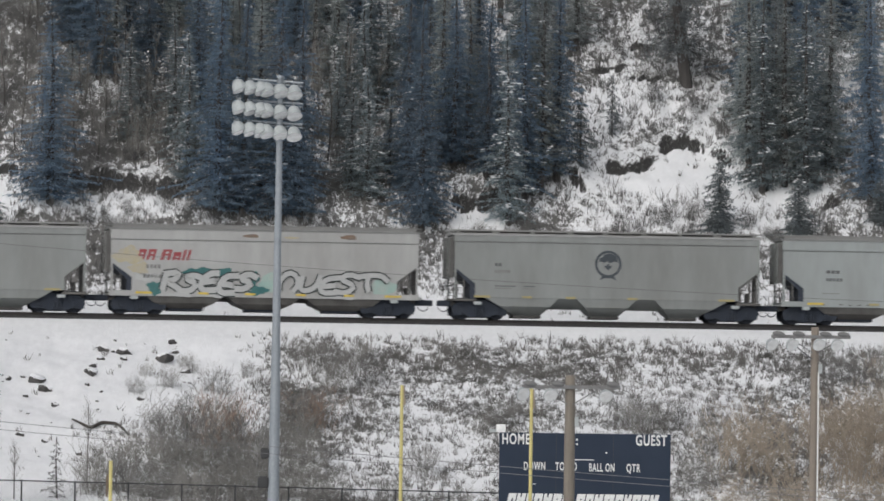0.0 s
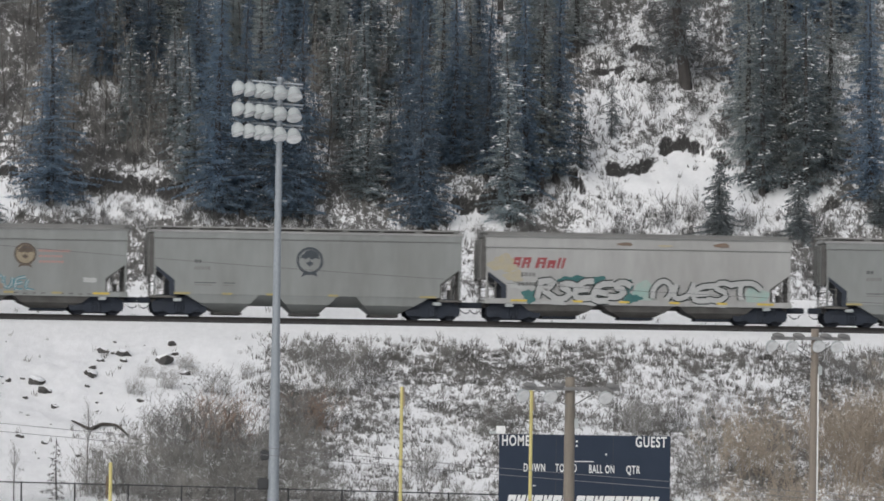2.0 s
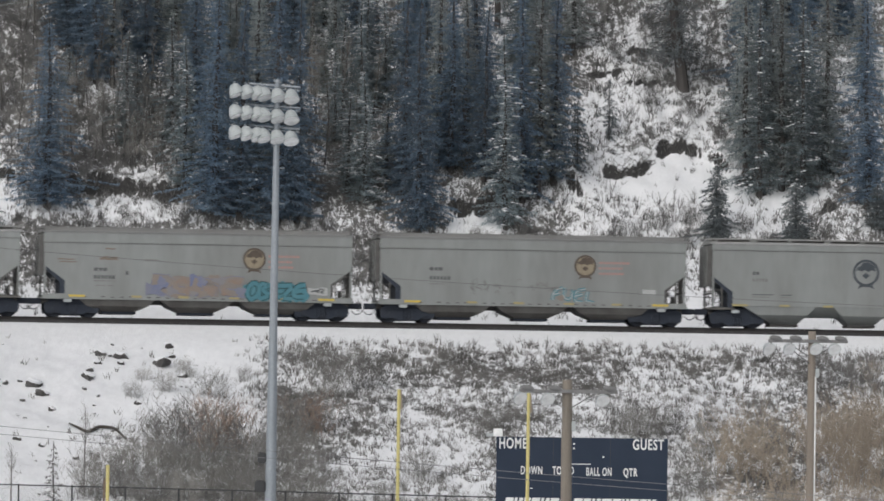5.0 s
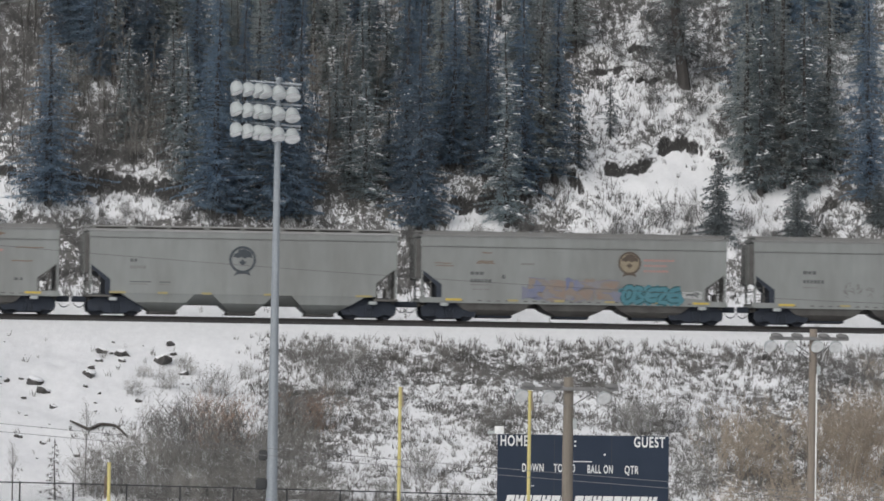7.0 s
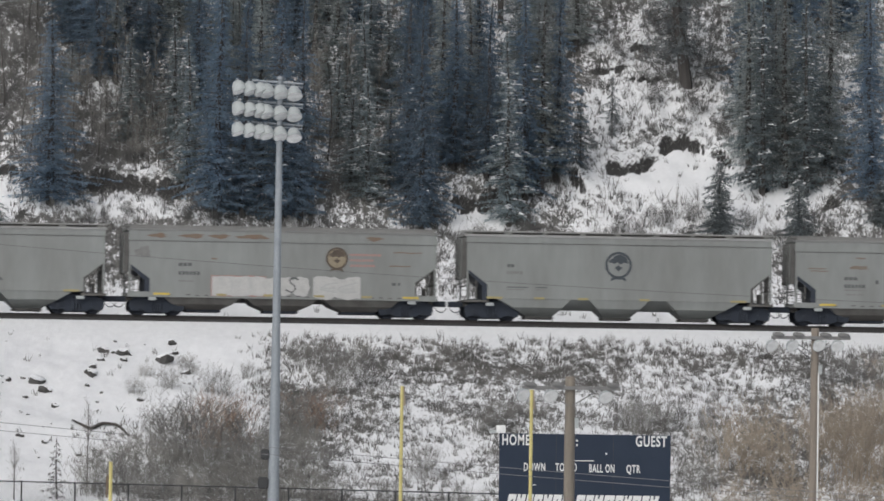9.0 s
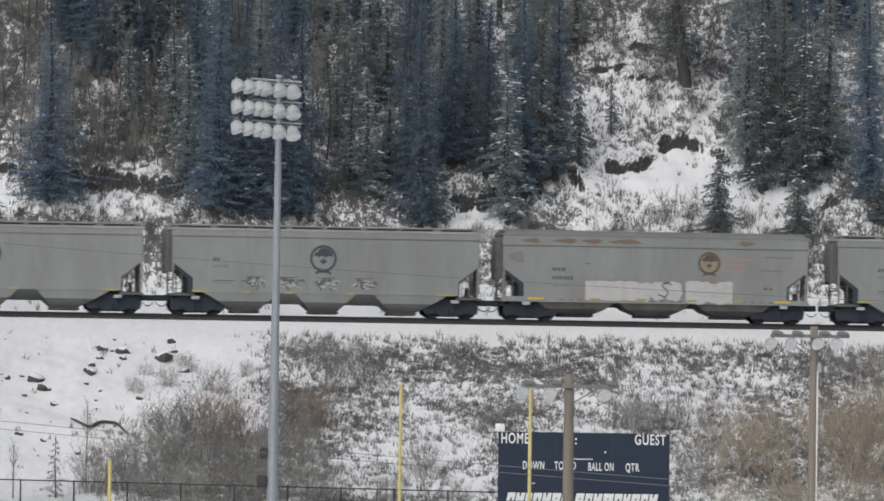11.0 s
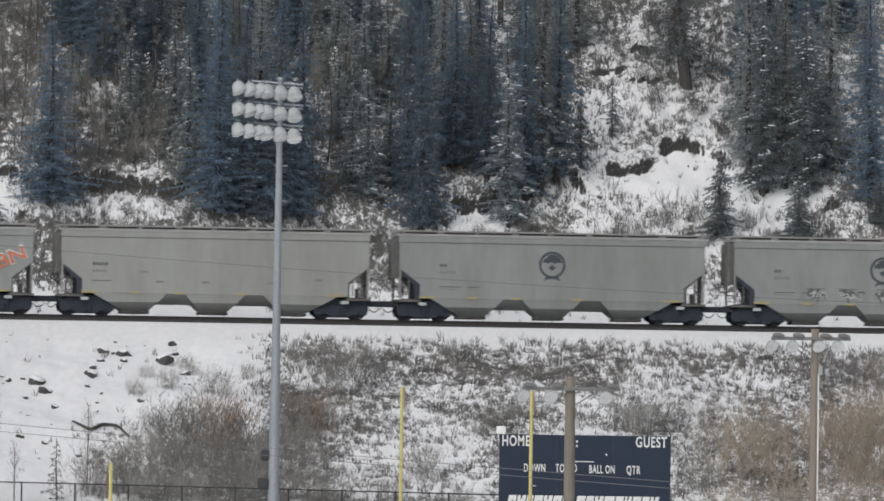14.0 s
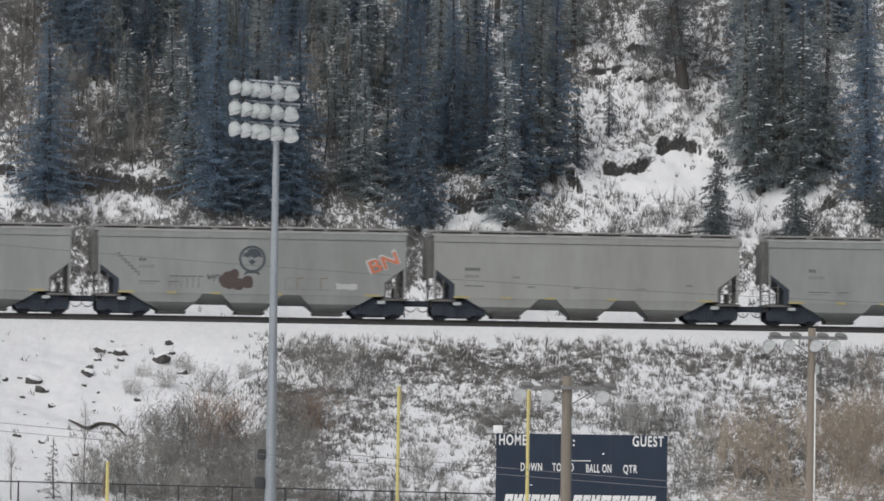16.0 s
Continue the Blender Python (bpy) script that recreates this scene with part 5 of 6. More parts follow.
    cars.append(grey_car(17.44, 0.1))
    # older car with a tan emblem and washed red lines
    car = hopper_car("grey covered grain hopper with a tan emblem and faded red lettering", CAR_GREY, True, 17.35)
    bars(car, -5.6, 2.72, (0.2, 0.18, 0.2), 0.17, 0.05)
    bars(car, -5.6, 2.25, (0.14,) * 6, 0.18, 0.05)
    bars(car, -5.6, 2.0, (0.8,), 0.05, 0.1, MARK_PALE)
    emblem(car, 2.57, 3.08, 0.58, EMBLEM_BROWN, EMBLEM_TAN, EMBLEM_BROWN)
    red_lines(car, 3.28, 2.98)
    scratches(car, rng, ((-7.1, 4.08, 1.4), (-5.4, 4.1, 1.1), (-3.8, 4.06, 1.0), (-0.4, 4.04, 0.8)), MARK)
    scribble(car, rng, -4.1, -0.9, 1.55, 2.25, MARK_PALE, 0.05, 8)
    scribble(car, rng, -0.2, 1.0, 1.7, 2.1, MARK_PALE, 0.05, 7)
    spray_letters(car, rng, "fuel", 0.8, 3.05, 1.25, 1.85, SPRAY_GREY, SPRAY_CYAN, 0.05, 0.13, 0.006, jitter=0.15)
    panel("spray_cloud", blob(rng, 1.3, 1.4, 0.2, 0.15), SPRAY_ORANGE, car, 0.004)
    panel("pale_patch", brick_outline(rng, 5.6, 6.3, 1.65, 1.9, 0.03), SPRAY_GREY, car, 0.004)
    cars.append(car)
    # older car with violet, orange and blue-green painting
    car = hopper_car("grey covered grain hopper with violet, orange and blue-green spray paint", CAR_GREY, True, 17.40)
    emblem(car, 2.75, 3.14, 0.60, EMBLEM_BROWN, EMBLEM_TAN, EMBLEM_BROWN)
    red_lines(car, 3.49, 3.02)
    bars(car, -5.6, 2.4, (0.2, 0.18, 0.2), 0.17, 0.05)
    bars(car, -5.6, 2.0, (0.14,) * 6, 0.18, 0.05)
    bars(car, -5.6, 1.86, (0.9, 0.2), 0.05, 0.08, MARK_PALE)
    bars(car, -5.5, 1.62, (0.5, 0.3), 0.05, 0.1, MARK_PALE)
    bars(car, -3.95, 2.22, (0.16,), 0.2, 0.05)
    bars(car, -2.95, 2.95, (0.7,), 0.1, 0.05, MARK_PALE)
    scratches(car, rng, ((-7.5, 2.98, 0.9), (-7.4, 2.85, 0.9), (-5.3, 3.0, 0.95), (-5.3, 3.06, 0.9), (-5.2, 3.12, 0.8), (-5.0, 3.55, 0.5)), RUST)
    scratches(car, rng, ((-5.2, 4.1, 0.5), (-3.4, 4.08, 0.9), (-0.6, 4.04, 0.7), (4.0, 4.0, 0.8)), MARK)
    for a, b, lo, hi, m in ((-2.9, -1.9, 1.2, 1.75, SPRAY_VIOLET), (-2.3, -1.7, 1.3, 2.2, SPRAY_VIOLET), (-1.85, -0.6, 1.15, 2.25, SPRAY_ORANGE), (-0.62, 0.05, 1.2, 2.25, SPRAY_VIOLET), (-0.2, 0.9, 1.15, 2.2, SPRAY_ORANGE), (0.6, 2.15, 1.5, 2.28, SPRAY_ORANGE), (1.45, 2.3, 1.15, 1.6, SPRAY_VIOLET)):
        panel("spray_block", brick_outline(rng, a, b, lo, hi, 0.12), m, car, 0.056 + rng.random() * 0.006, "faded spray-painted block")
    spray_letters(car, rng, "rube", -2.6, 2.1, 1.3, 2.1, SPRAY_ORANGE, SPRAY_VIOLET, 0.34, 0.07)
    for k, (x, z, a, b, m) in enumerate(((-2.45, 1.45, 0.36, 0.24, SPRAY_VIOLET), (-2.05, 1.8, 0.3, 0.32, SPRAY_VIOLET), (-1.55, 1.4, 0.3, 0.2, SPRAY_FADED), (-0.95, 1.95, 0.34, 0.2, SPRAY_RUSTY), (-0.75, 1.45, 0.2, 0.22, SPRAY_RUSTY), (0.02, 1.92, 0.26, 0.26, SPRAY_VIOLET), (0.5, 1.5, 0.34, 0.26, SPRAY_RUSTY), (0.95, 2.0, 0.36, 0.18, SPRAY_FADED), (1.25, 1.4, 0.24, 0.2, SPRAY_RUSTY), (1.8, 1.98, 0.36, 0.16, SPRAY_RUSTY), (2.05, 1.45, 0.32, 0.2, SPRAY_VIOLET), (-0.4, 1.3, 0.2, 0.14, SPRAY_FADED))):
        panel("spray_cloud", blob(rng, x, z, a, b, 0.22), m, car, 0.0815 + 0.0006 * k, "worn spray-paint cloud")
    for k in range(6):
        panel("spray_cloud", blob(rng, 2.65 + k * 0.5, 1.5 - 0.02 * k, 0.44, 0.50, 0.14), SPRAY_CYAN, car, 0.080 + 0.001 * k, "blue-green spray-paint cloud")
    spray_letters(car, rng, "obeze", 2.35, 5.3, 1.12, 1.92, SPRAY_CYAN, SPRAY_DEEP, 0.21, 0.12, 0.090)
    panel("pale_patch", brick_outline(rng, 5.55, 6.6, 1.32, 1.7, 0.06), SPRAY_GREY, car, 0.004)
    spray_letters(car, rng, "or", 5.7, 6.4, 1.42, 1.62, MARK, None, 0.06, 0, 0.012)
    cars.append(car)
    cars.append(grey_car(17.57, -0.05))
    # older car with rust along the eave and white painting
    car = hopper_car("grey covered grain hopper with rust patches and white spray paint", CAR_GREY, True, 17.40)
    emblem(car, 2.65, 3.08, 0.58, EMBLEM_BROWN, EMBLEM_TAN, EMBLEM_BROWN)
    red_lines(car, 3.33, 3.0, RED_FADED)
    for x, w in ((-6.7, 0.45), (-4.9, 0.6), (-3.5, 0.5), (-1.75, 0.8), (4.6, 0.4)):
        panel("rust_patch", blob(rng, x, 4.12, w, 0.11, 0.2), RUST, car, 0.045, "rust patch below the eave")
    scratches(car, rng, ((0.9, 4.06, 1.2), (2.7, 4.05, 1.4), (5.6, 3.42, 1.5), (5.4, 2.72, 1.1), (-3.9, 2.95, 0.3)), RUST)
    panel("dark_stain", blob(rng, -7.45, 3.25, 0.4, 0.28, 0.2), MARK_PALE, car, 0.004)
    bars(car, -5.6, 2.55, (0.2, 0.18, 0.2), 0.17, 0.05)
    bars(car, -5.6, 2.1, (0.14,) * 6, 0.18, 0.05)
    bars(car, -5.6, 1.75, (0.8,), 0.05, 0.1, MARK_PALE)
    panel("spray_rim", brick_outline(rng, -3.92, -1.05, 1.02, 2.10, 0.03), RED_FADED, car, 0.064)
    panel("spray_block", brick_outline(rng, -3.86, -1.1, 1.06, 2.07, 0.04), SPRAY_WHITE, car, 0.070, "white spray-painted block")
    panel("spray_block", brick_outline(rng, 1.42, 3.9, 0.98, 2.08, 0.09), SPRAY_WHITE, car, 0.070, "white spray-painted block")
    for x, z, rx, rz in ((-0.75, 1.55, 0.5, 0.5), (-0.1, 1.6, 0.5, 0.48), (0.7, 1.58, 0.58, 0.5)):
        panel("spray_bubble", blob(rng, x, z, rx, rz, 0.1), SPRAY_WHITE, car, 0.068 + 0.003 * x, "white spray-painted bubble")
    spray_letters(car, rng, "s", 0.02, 0.55, 1.2, 2.0, MARK, None, 0.07, 0, 0.076)
    spray_letters(car, rng, "ee", 1.7, 3.6, 1.25, 1.85, SPRAY_GREY, None, 0.08, 0, 0.074)
    for x in (-2.9, -1.9):
        panel("spray_stroke", stroke(rounded([(x, 1.15), (x + 0.1, 1.6), (x - 0.05, 2.0)]), 0.06), SPRAY_GREY, car, 0.078)
    bars(car, 5.55, 1.72, (0.2, 0.14), 0.14, 0.1)
    cars.append(car)
    car = grey_car(17.55, -0.14)
    for x in (-4.2, -2.5, -0.5, 1.5):
        panel("spray_cloud", blob(rng, x + 0.5, 1.66, 0.46, 0.17, 0.3), SPRAY_GREY, car, 0.004, "washed-out grey spray paint")
        scribble(car, rng, x, x + 1.0, 1.52, 1.85, MARK, 0.085, 9)
        scribble(car, rng, x + 0.1, x + 0.8, 1.5, 1.75, SPRAY_GREY, 0.05, 3, 0.02)
        bars(car, x, 1.95, (1.0,), 0.04, 0.1, MARK)
    cars.append(car)
    cars.append(grey_car(17.67, 0.0))
    # plain pale car without an emblem
    car = hopper_car("pale grey smooth-sided grain hopper, unmarked but for stencils", CAR_PLAIN, False, 17.58)
    bars(car, -6.4, 2.56, (0.17,) * 4, 0.17, 0.04)
    bars(car, -6.4, 2.2, (0.15,) * 4, 0.15, 0.04, MARK_PALE)
    bars(car, -6.4, 1.75, (1.0,), 0.05, 0.1)
    for x, z in ((-3.9, 2.2), (-3.1, 1.7), (-0.7, 1.7), (2.7, 1.7), (5.2, 1.9)):
        bars(car, x, z, (0.4,), 0.12, 0.1, MARK_PALE)
    cars.append(car)
    # grey car with maroon blobs, thin letters and a two-letter tag
    car = grey_car(17.48, 0.0)
    car["label"] = "grey covered grain hopper with maroon blobs and a red two-letter tag"
    for x, z, r in ((-1.23, 1.86, 0.46), (-0.92, 2.2, 0.25), (-0.25, 1.78, 0.33), (-0.72, 1.66, 0.32)):
        panel("spray_blob", blob(rng, x, z, r, r, 0.05), SPRAY_MAROON, car, 0.01 + r * 0.01, "maroon spray-painted blob")
    for k in range(6):
        x = -4.3 + k * 0.3
        panel("spray_stroke", stroke([(x, 1.42), (x + 0.03, 1.75), (x + 0.02, 2.05)], 0.07), MARK_PALE, car, 0.006)
        panel("spray_stroke", stroke([(x, 2.05), (x + 0.25, 2.02)], 0.06), MARK, car, 0.012)
    scribble(car, rng, -2.3, -1.7, 1.75, 2.05, MARK, 0.06, 3)
    for k in range(7):
        panel("spray_stroke", stroke([(-7.1 + k * 0.17, 3.15 - k * 0.16), (-6.9 + k * 0.17, 3.2 - k * 0.16), (-6.95 + k * 0.17, 2.98 - k * 0.16)], 0.07), MARK, car, 0.006 + 0.001 * k)
    for k in range(4):
        x = 1.7 + k * 0.62
        panel("spray_stroke", stroke([(x, 1.4), (x + 0.05, 1.7), (x, 2.0), (x + 0.4, 2.05)], 0.06), RUST if k % 2 else MARK_PALE, car, 0.006)
        panel("spray_stroke", stroke([(x - 0.1, 1.42), (x + 0.5, 1.45)], 0.05), MARK_PALE, car, 0.012)
    panel("pale_patch", brick_outline(rng, 4.4, 5.5, 1.48, 1.78, 0.04), SPRAY_GREY, car, 0.004)
    lettering("tag_shadow", "BN", SPRAY_WHITE, car, 6.2, -1.568, 2.26, 0.76, 1.7, 0, 0.05, turn=23)
    lettering("tag", "BN", SPRAY_VERMILION, car, 6.27, -1.58, 2.31, 0.68, 1.55, 0, 0.015, turn=22, label="red two-letter tag")
    cars.append(car)
    cars.append(grey_car(17.5, 0.0))
    return cars


# Where the couplings stand along the track at the start, and the speed.
COUPLINGS = (34.72, 17.22, -0.22, -18.33, -35.27, -52.92, -70.32, -87.88, -105.28, -122.83, -140.50, -158.08, -175.56, -193.06)
SPEED = 9.805
CARS = train()


# ---- the sports field below the bank ----
def floodlight_mast():
    mast = thing("floodlight_mast", "tall galvanised steel floodlight mast with three rows of lamps", "floodlight", m=pose(-6.98, 427, 0, 0, 0, 0))
    bm = bmesh.new()
    rod(bm, (0, 0, 0), (0.03, 0, 11), 0.275, 0.185, 16)
    rod(bm, (0.03, 0, 10.95), (0.06, 0, 22.1), 0.175, 0.115, 16)
    part("pole", bm, GALVANISED, mast, smooth=False)
    part("cap", rod(bmesh.new(), (0.06, 0, 22.1), (0.06, 0, 22.22), 0.16, 0.13, 12), GALVANISED, mast)
    part("base_plate", box(bmesh.new(), -0.45, 0.45, -0.45, 0.45, 0, 0.05), GALVANISED, mast)
    part("control_box", box(bmesh.new(), -0.55, -0.20, -0.17, 0.13, 6.03, 6.48, 0.05), FENCE_BLACK, mast, "dark control box")
    part("control_box", box(bmesh.new(), -0.66, -0.20, -0.18, 0.15, 4.80, 5.30, 0.06), FENCE_BLACK, mast, "dark control box")
    part("strap", rod(bmesh.new(), (0.01, 0, 6.05), (0.01, 0, 6.11), 0.24, sides=16), GALVANISED, mast)
    part("strap", rod(bmesh.new(), (0.01, 0, 6.35), (0.01, 0, 6.41), 0.238, sides=16), GALVANISED, mast)
    for z in (17.0, 18.5):
        part("climbing_bracket", rod(bmesh.new(), (-0.18, 0, z), (0.42, 0, z - 0.02), 0.025), GALVANISED, mast)
    for row in range(3):
        z = 22.02 - row * 0.88
        a, b = Vector((-1.15, 0.25, z + 0.03)), Vector((1.02, -0.05, z - 0.115))
        part("crossarm", rod(bmesh.new(), a, b, 0.05), GALVANISED, mast)
        part("crossarm", rod(bmesh.new(), a + Vector((0, 0, -0.14)), b + Vector((0, 0, -0.14)), 0.03), GALVANISED, mast)
        for k, x in enumerate((-1.62, -1.14, -0.70, -0.44, 0.12, 0.68)):
            lamp = new("floodlight")
            lamp.parent = mast
            face = Vector(((0.34, 0.34, 0.30, 0.28, 0.24, 0.14)[k], (-0.16, -0.22, -0.28, -0.32, -0.42, -0.55)[k], -0.82)).normalized()
            turn = face.to_track_quat("Z", "Y").to_matrix().to_4x4()
            lamp.matrix_basis = Matrix.Translation((x, -0.3, z - 0.44 - 0.04 * k)) @ turn
            tagged(lamp, "bowl-shaped floodlight with a pale glass")
            bm = bmesh.new()
            rings = []
            for r, h in ((0.10, -0.46), (0.20, -0.40), (0.28, -0.24), (0.325, -0.02), (0.345, 0.02), (0.325, 0.04)):
                rings.append([bm.verts.new((r * math.cos(2 * math.pi * j / 18), r * math.sin(2 * math.pi * j / 18), h)) for j in range(18)])
            for p, q in zip(rings, rings[1:]):
                for j in range(18):
                    i = (j + 1) % 18
                    bm.faces.new((p[j], p[i], q[i], q[j]))
            bm.faces.new(rings[0])
            part("reflector_bowl", bm, LAMP_SHELL, lamp, smooth=True)
            part("lens", rod(bmesh.new(), (0, 0, 0.02), (0, 0, 0.04), 0.315, sides=18), LAMP_GLASS, lamp, "pale round glass")
            part("yoke", rod(bmesh.new(), (0, 0, -0.4), (-0.02, 0.12, -0.52), 0.06), GALVANISED, lamp)


def lamp_pole(x, y, top, radius, arm_z, arm, lamps, wood, conduit):
    pole = thing("utility_pole", "weathered wooden pole with a crossarm of floodlights", "utility pole", "wooden light poles", pose(x, y, 0))
    bm = bmesh.new()
    rings = []
    for k in range(13):
        z = top * k / 12
        r = radius * (1.18 - 0.22 * k / 12)
        dx = 0.03 * noise.noise((z * 0.4, x, 0))
        rings.append([bm.verts.new((dx + r * math.cos(2 * math.pi * j / 14), r * math.sin(2 * math.pi * j / 14), z)) for j in range(14)])
    for p, q in zip(rings, rings[1:]):
        for j in range(14):
            bm.faces.new((p[j], p[(j + 1) % 14], q[(j + 1) % 14], q[j]))
    bm.faces.new(rings[-1])
    part("pole_shaft", bm, wood, pole, smooth=True)
    part("crossarm", box(bmesh.new(), -arm - (0.12 if conduit else 0.05), arm - (0.25 if conduit else -0.1), -radius - 0.12, -radius - 0.01, arm_z - 0.07, arm_z + 0.07, 0.01), ARM_GREY, pole)
    for side in (-1, 1):
        part("brace", rod(bmesh.new(), (side * 1.05, -radius - 0.02, arm_z - 0.08), (side * 0.1, -radius - 0.02, arm_z - 0.68), 0.022), ARM_GREY, pole)
    for lx, dz, tilt in lamps:
        lamp = new("floodlight")
        lamp.parent = pole
        lamp.matrix_basis = pose(lx, -radius - 0.06, arm_z)
        tagged(lamp, "grey floodlight with a tilted round reflector")
        bm = bmesh.new()
        bmesh.ops.create_uvsphere(bm, u_segments=14, v_segments=8, radius=0.25, matrix=Matrix.Translation((0.16, 0, 0.11)) @ pose(0, 0, 0, 0, 8, 0) @ Matrix.Diagonal((1.1, 0.6, 0.5, 1)))
        part("ballast_housing", bm, ARM_GREY, lamp, smooth=True)
        face = Vector((0.35 + tilt * 0.01, -0.8, -0.62)).normalized()
        turn = Matrix.Translation((-0.12, -0.16, dz)) @ face.to_track_quat("Z", "Y").to_matrix().to_4x4()
        bm = bmesh.new()
        rings = []
        for r, h in ((0.10, -0.30), (0.19, -0.20), (0.26, -0.06), (0.30, 0.02), (0.285, 0.045)):
            rings.append([bm.verts.new(turn @ Vector((r * math.cos(2 * math.pi * j / 18), r * math.sin(2 * math.pi * j / 18), h))) for j in range(18)])
        for p, q in zip(rings, rings[1:]):
            for j in range(18):
                bm.faces.new((p[j], p[(j + 1) % 18], q[(j + 1) % 18], q[j]))
        bm.faces.new(rings[0])
        part("reflector_bowl", bm, LAMP_SHELL, lamp, smooth=True)
        part("lens", rod(bmesh.new(), turn @ Vector((0, 0, 0.0)), turn @ Vector((0, 0, 0.03)), 0.28, sides=18), LAMP_GLASS, lamp, "pale round glass")
        part("bracket", rod(bmesh.new(), (0.05, 0, 0.1), (-0.1, -0.05, dz + 0.1), 0.04), ARM_GREY, lamp)
    part("junction_box", box(bmesh.new(), radius * 0.9, radius * 0.9 + 0.16, -0.15, 0.05, arm_z - 1.55, arm_z - 1.15, 0.02), LAMP_SHELL, pole)
    if conduit:
        part("conduit", rod(bmesh.new(), (radius * 0.95, -0.1, 0), (radius * 0.95, -0.1, arm_z - 1.5), 0.035), LAMP_GLASS, pole, "pale conduit pipe")
        part("cable", rod(bmesh.new(), (radius * 0.95, -0.1, arm_z - 1.15), (-1.1, -0.2, arm_z - 0.2), 0.02), WIRE, pole)


def goal_post():
    goal = thing("goal_post", "yellow football goal post", "goal post", m=pose(-1.65, 438, 0))
    for x, top in ((0.0, 9.41), (5.61, 9.33)):
        part("upright", rod(bmesh.new(), (x, 0, 3.0), (x, 0, top), 0.078, 0.072, 12), POST_YELLOW, goal)
        part("ribbon", rod(bmesh.new(), (x + 0.09, 0, top - 0.02), (x + 0.12, 0.05, top - 0.85), 0.03, 0.05, 6), TWIG_RED, goal, "faded ribbon")
    part("crossbar", rod(bmesh.new(), (-0.08, 0, 3.05), (5.69, 0, 3.05), 0.085, sides=12), POST_YELLOW, goal)
    bm = bmesh.new()
    rod(bm, (2.8, 1.2, 0), (2.8, 1.2, 2.4), 0.11, sides=12)
    rod(bm, (2.8, 1.2, 2.35), (2.8, 0, 3.05), 0.11, sides=12)
    part("gooseneck", bm, POST_YELLOW, goal)
    post = thing("yellow_post", "single yellow steel post with a faded ribbon", "post", m=pose(-14.2, 438, 0))
    part("shaft", rod(bmesh.new(), (0, 0, 0), (0, 0, 5.97), 0.082, 0.078, 12), POST_YELLOW, post)
    part("ribbon", rod(bmesh.new(), (-0.14, 0, 5.4), (-0.16, 0.05, 4.4), 0.05, 0.05, 6), RUST, post, "rust-red ribbon")


def scoreboard():
    board = thing("scoreboard", "navy football scoreboard with white lettering on steel posts", "scoreboard", m=pose(2.66, 449, 0))
    part("panel", box(bmesh.new(), 0, 7.6, 0, 0.3, 3.9, 7.57, 0.015), BOARD_NAVY, board)
    for x in (1.2, 6.4):
        part("post", box(bmesh.new(), x - 0.12, x + 0.12, 0.3, 0.54, -0.2, 7.3), GALVANISED, board)
    for x in (2.53, 5.06):
        part("panel_seam", box(bmesh.new(), x - 0.008, x + 0.008, -0.004, 0.002, 3.92, 7.55), FENCE_BLACK, board)
    words = (("HOME", 0.13, 7.07, 0.47, 1.22), ("GUEST", 6.05, 7.08, 0.47, 1.38), ("DOWN", 1.10, 5.93, 0.36, 0.95), ("TO GO", 2.5, 5.93, 0.36, 0.95),
             ("BALL ON", 4.0, 5.90, 0.36, 1.12), ("QTR", 5.65, 5.89, 0.36, 0.62))
    for w, x, z, tall, wide in words:
        lettering("lettering", w, BOARD_WHITE, board, x, -0.006, z, tall, wide, 0.0, 0.030 * tall, spacing=1.15)
    x = 0.38
    for k, w in enumerate((0.40, 0.42, 0.34, 0.42, 0.42, 0.42, 0.40, 0.0, 0.42, 0.38, 0.42, 0.50, 0.40, 0.36, 0.42, 0.36, 0.42)):
        if w:
            z0, z1, d = 4.52, 4.88, 0.08
            part("team_letter_shape", slab(bmesh.new(), [(x, z0), (x + w - 0.05, z0), (x + w - 0.05 + d, z1), (x + d, z1)], -0.012, 0.0), BOARD_WHITE, board)
            part("letter_counter", slab(bmesh.new(), [(x + w * 0.42, z0 + (0.0, 0.20, 0.09)[k % 3]), (x + w * 0.42 + 0.06, z0 + (0.0, 0.20, 0.09)[k % 3]), (x + w * 0.42 + 0.10, z0 + (0.14, 0.36, 0.15)[k % 3]), (x + w * 0.42 + 0.03, z0 + (0.14, 0.36, 0.15)[k % 3])], -0.016, -0.0125), BOARD_NAVY, board)
        x += w if w else 0.22
    part("digit_line", box(bmesh.new(), 3.35, 4.2, -0.012, 0, 6.38, 6.42), BOARD_WHITE, board)
    part("dot", rod(bmesh.new(), (4.75, -0.012, 6.72), (4.75, 0, 6.72), 0.045, sides=10), BOARD_WHITE, board)
    for z in (7.05, 7.25):
        part("clock_dot", box(bmesh.new(), 3.40, 3.48, -0.012, 0, z, z + 0.08), BOARD_WHITE, board)
    part("small_mark", box(bmesh.new(), 1.5, 1.64, -0.012, 0, 5.28, 5.32), BOARD_WHITE, board)
    horn = thing("horn_speaker", "white horn speaker on the corner of the scoreboard", "speaker", m=pose(2.62, 449.1, 7.57))
    part("horn", slab(bmesh.new(), [(-0.1, 0.02), (-0.1, 0.36), (0.28, 0.36), (0.32, 0.2), (0.3, 0.0)], -0.12, 0.2), LAMP_GLASS, horn)
    part("driver", box(bmesh.new(), -0.42, -0.05, -0.05, 0.12, 0.0, 0.14, 0.02), LAMP_SHELL, horn)


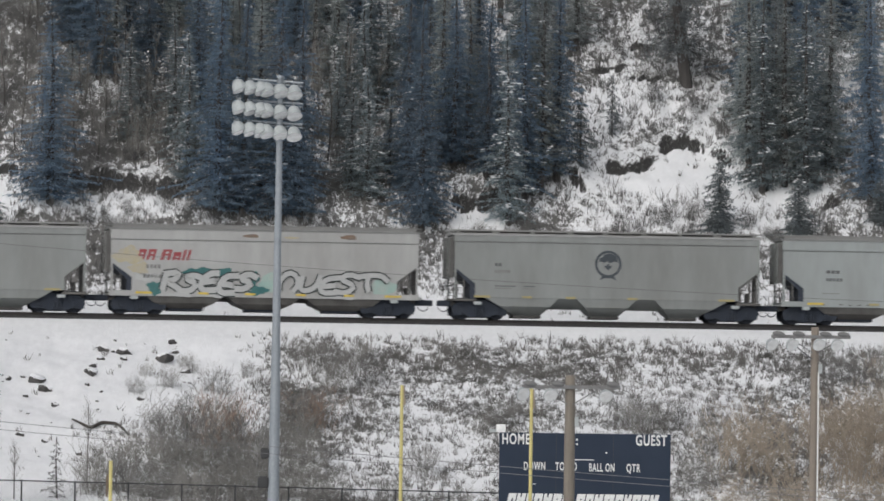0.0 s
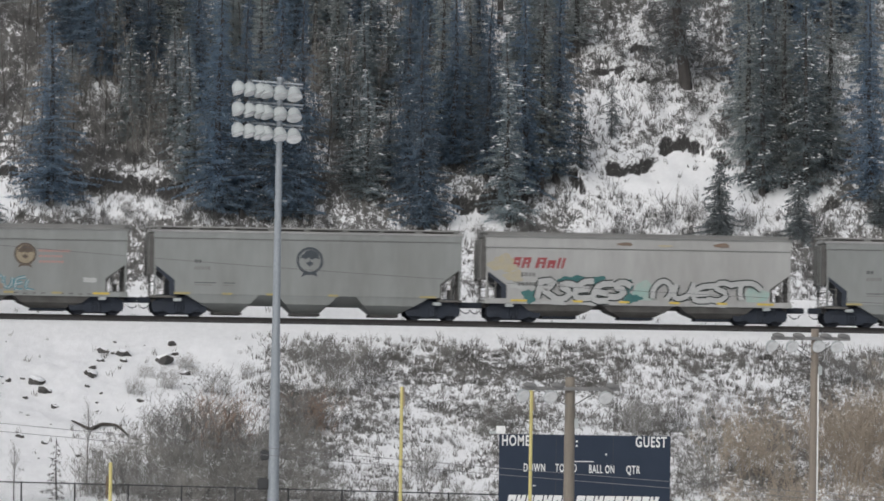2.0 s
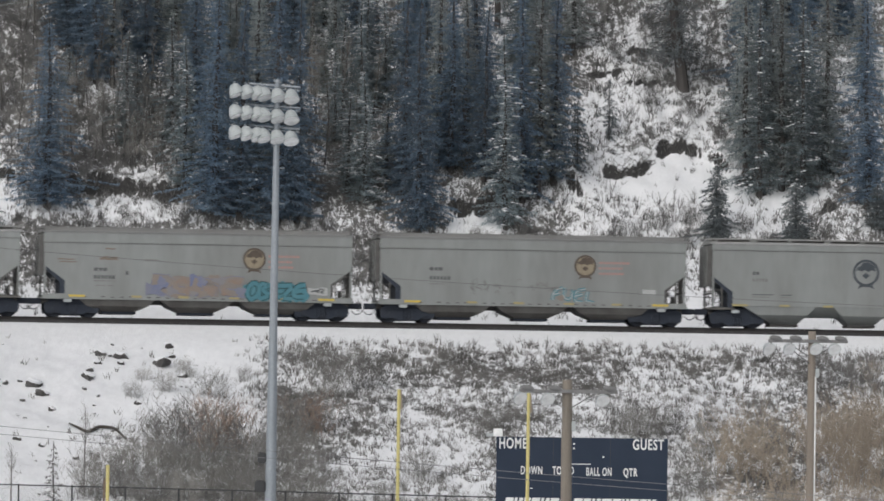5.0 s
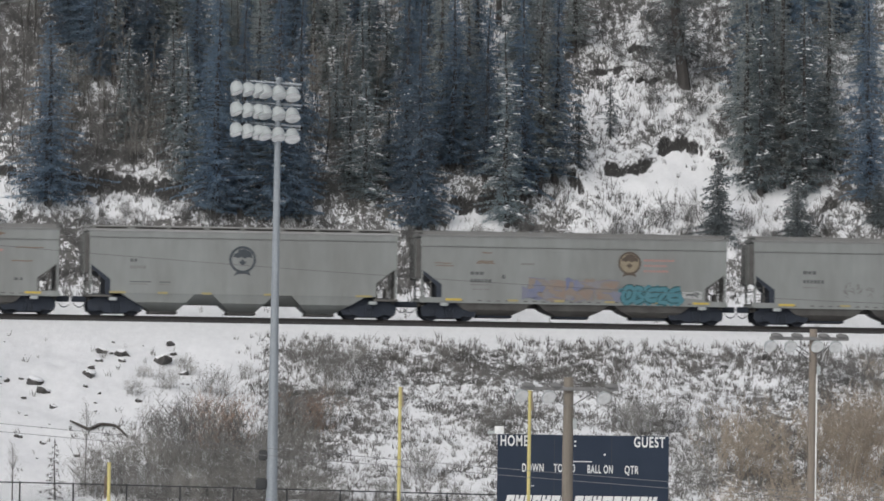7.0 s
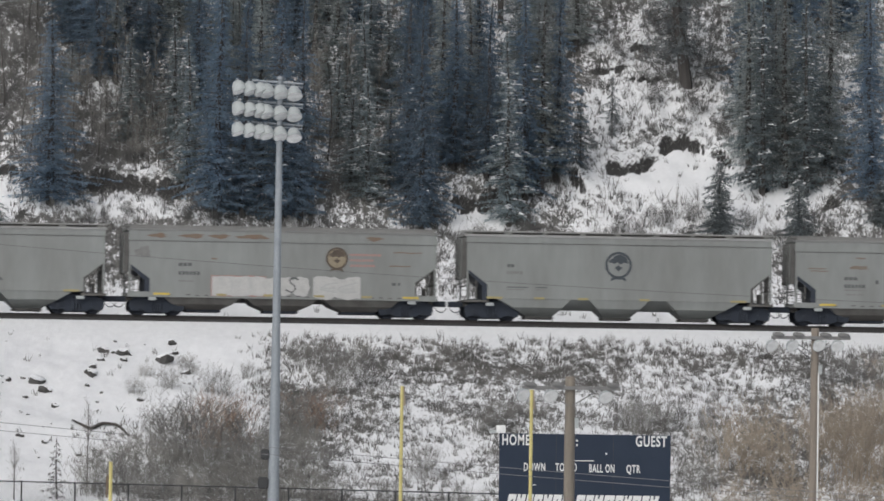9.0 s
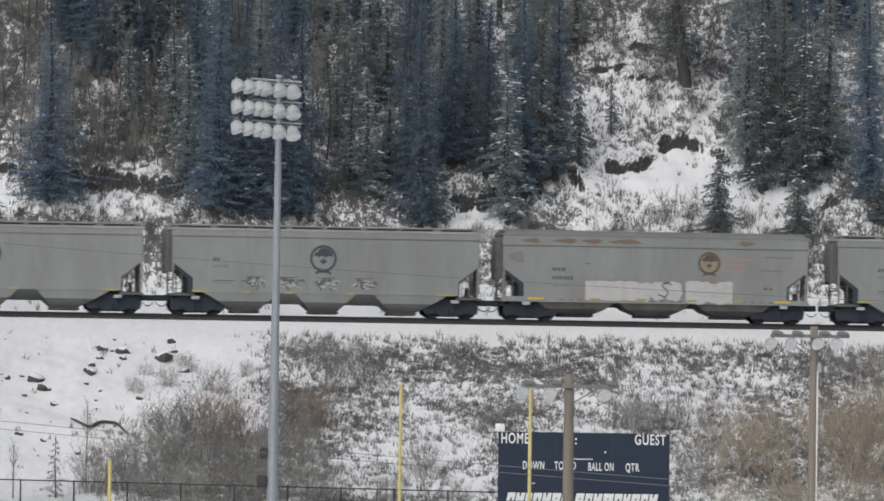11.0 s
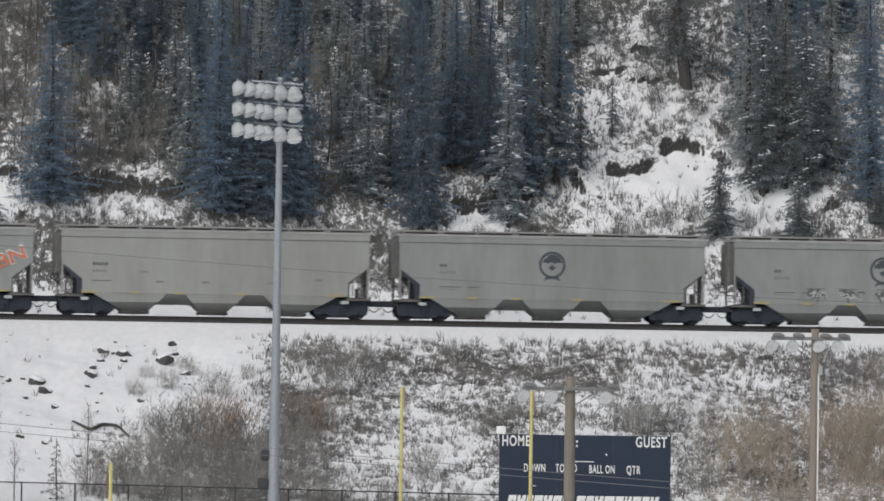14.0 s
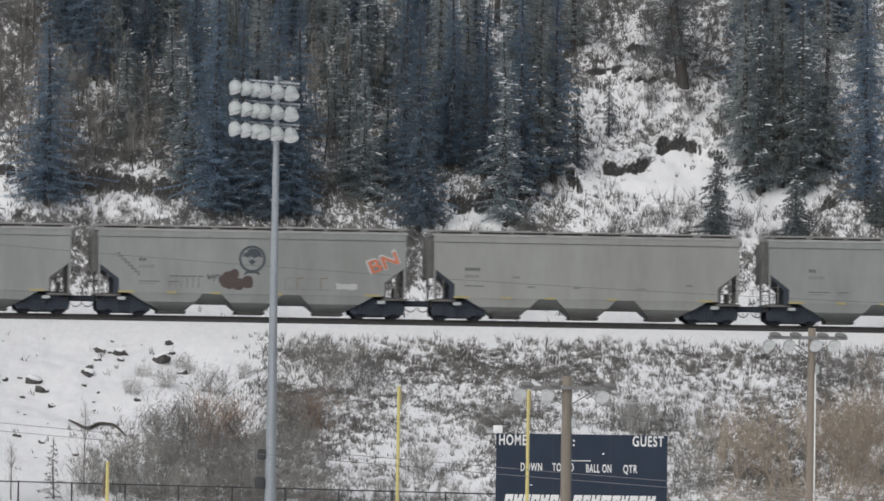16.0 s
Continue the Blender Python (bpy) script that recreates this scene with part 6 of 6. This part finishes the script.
def fence():
    run = thing("chain_link_fence", "black chain-link fence along the foot of the bank", "fence", m=pose(0, 478, 0))
    left, right, count = -24.74, 3.0, 12
    step = (right - left) / (count - 1)
    u_s = lambda x: (x * math.cos(TURN) + (478 - ORIGIN.y) * math.sin(TURN), -x * math.sin(TURN) + (478 - ORIGIN.y) * math.cos(TURN))
    top = lambda x: 5.30 - 0.0125 * (x + 14.65)
    for k in range(count):
        x = left + k * step
        part("post", rod(bmesh.new(), (x, 0, ground_z(*u_s(x)) - 0.3), (x, 0, top(x) + 0.06), 0.04), FENCE_BLACK, run)
    bm = bmesh.new()
    rod(bm, (left, 0, top(left)), (right, 0, top(right)), 0.03)
    part("top_rail", bm, FENCE_BLACK, run)
    bm = bmesh.new()
    x = left
    while x < right:
        z1 = top(x)
        z0 = ground_z(*u_s(x))
        h = z1 - z0
        for d in (1, -1):
            a, b = (x, 0.01 * d, z0), (x + d * h, 0.01 * d, z1)
            if left <= b[0] <= right:
                vs = [bm.verts.new(c) for c in (a, (a[0] + 0.008, a[1], a[2]), (b[0] + 0.008, b[1], b[2]), b)]
                bm.faces.new(vs)
                vs = [bm.verts.new(c) for c in (a, (a[0], a[1] + 0.006, a[2]), (b[0], b[1] + 0.006, b[2]), b)]
                bm.faces.new(vs)
        x += 0.11
    tagged(part("mesh", bm, FENCE_BLACK, run, "woven wire mesh"), kind="stuff")


def cable(name, a, b, sag, r, mat, label):
    bm = bmesh.new()
    a, b = Vector(a), Vector(b)
    pts = [a.lerp(b, k / 24) - Vector((0, 0, 4 * sag * (k / 24) * (1 - k / 24))) for k in range(25)]
    rings = [[bm.verts.new((p.x, p.y + r * math.cos(k * math.pi / 3), p.z + r * math.sin(k * math.pi / 3))) for k in range(6)] for p in pts]
    for p, q in zip(rings, rings[1:]):
        for k in range(6):
            bm.faces.new((p[k], p[(k + 1) % 6], q[(k + 1) % 6], q[k]))
    ob = part(name, bm, mat, None, label)
    tagged(ob, "", "cable", "overhead cables")


floodlight_mast()
lamp_pole(5.08, 395, 9.12, 0.20, 8.66, 1.85, ((-1.72, -0.30, 10), (-0.65, -0.32, -10), (1.5, -0.34, -10)), POLE_WOOD, False)
lamp_pole(15.9, 430, 11.97, 0.17, 11.55, 1.75, ((-0.86, -0.36, 10), (0.28, -0.34, -5), (1.05, -0.34, -15), (-1.72, -0.36, 12)), POLE_WOOD_PALE, True)
goal_post()
scoreboard()
fence()
cable("overhead_cable", (-37.2, 405, 8.90), (36.0, 405, 3.70), 0.45, 0.013, WIRE_PALE, "thin pale cable across the field")
cable("overhead_cable", (-37.2, 405, 8.50), (36.0, 405, 3.45), 0.40, 0.013, WIRE_PALE, "thin pale cable across the field")
cable("overhead_cable", (-46.0, 500, 19.30), (46.0, 500, 14.50), 1.05, 0.010, WIRE, "thin dark cable across the slope")


# ---- what moves: the cars roll along the track, their wheels turn ----
def motions():
    lean = pose(0, 0, 0, 0, 0, 7)
    for k, car in enumerate(CARS):
        start = (COUPLINGS[k] + COUPLINGS[k + 1]) / 2
        rows = []
        for t in (0.0, 4.0, 8.0, 12.0, 16.0):
            p = ORIGIN + ALONG * (start + SPEED * t)
            rows.append((t, Matrix.Translation((p.x, p.y, RAIL_Z)) @ lean))
        walk(car, rows)
    spin = math.degrees(SPEED / 0.457)
    for car, wheels in WHEELS:
        for wheel in wheels:
            at = wheel.location.copy()
            walk(wheel, [(k / 15, pose(at.x, at.y, at.z, 0, spin * k / 15, 0)) for k in range(241)])


motions()
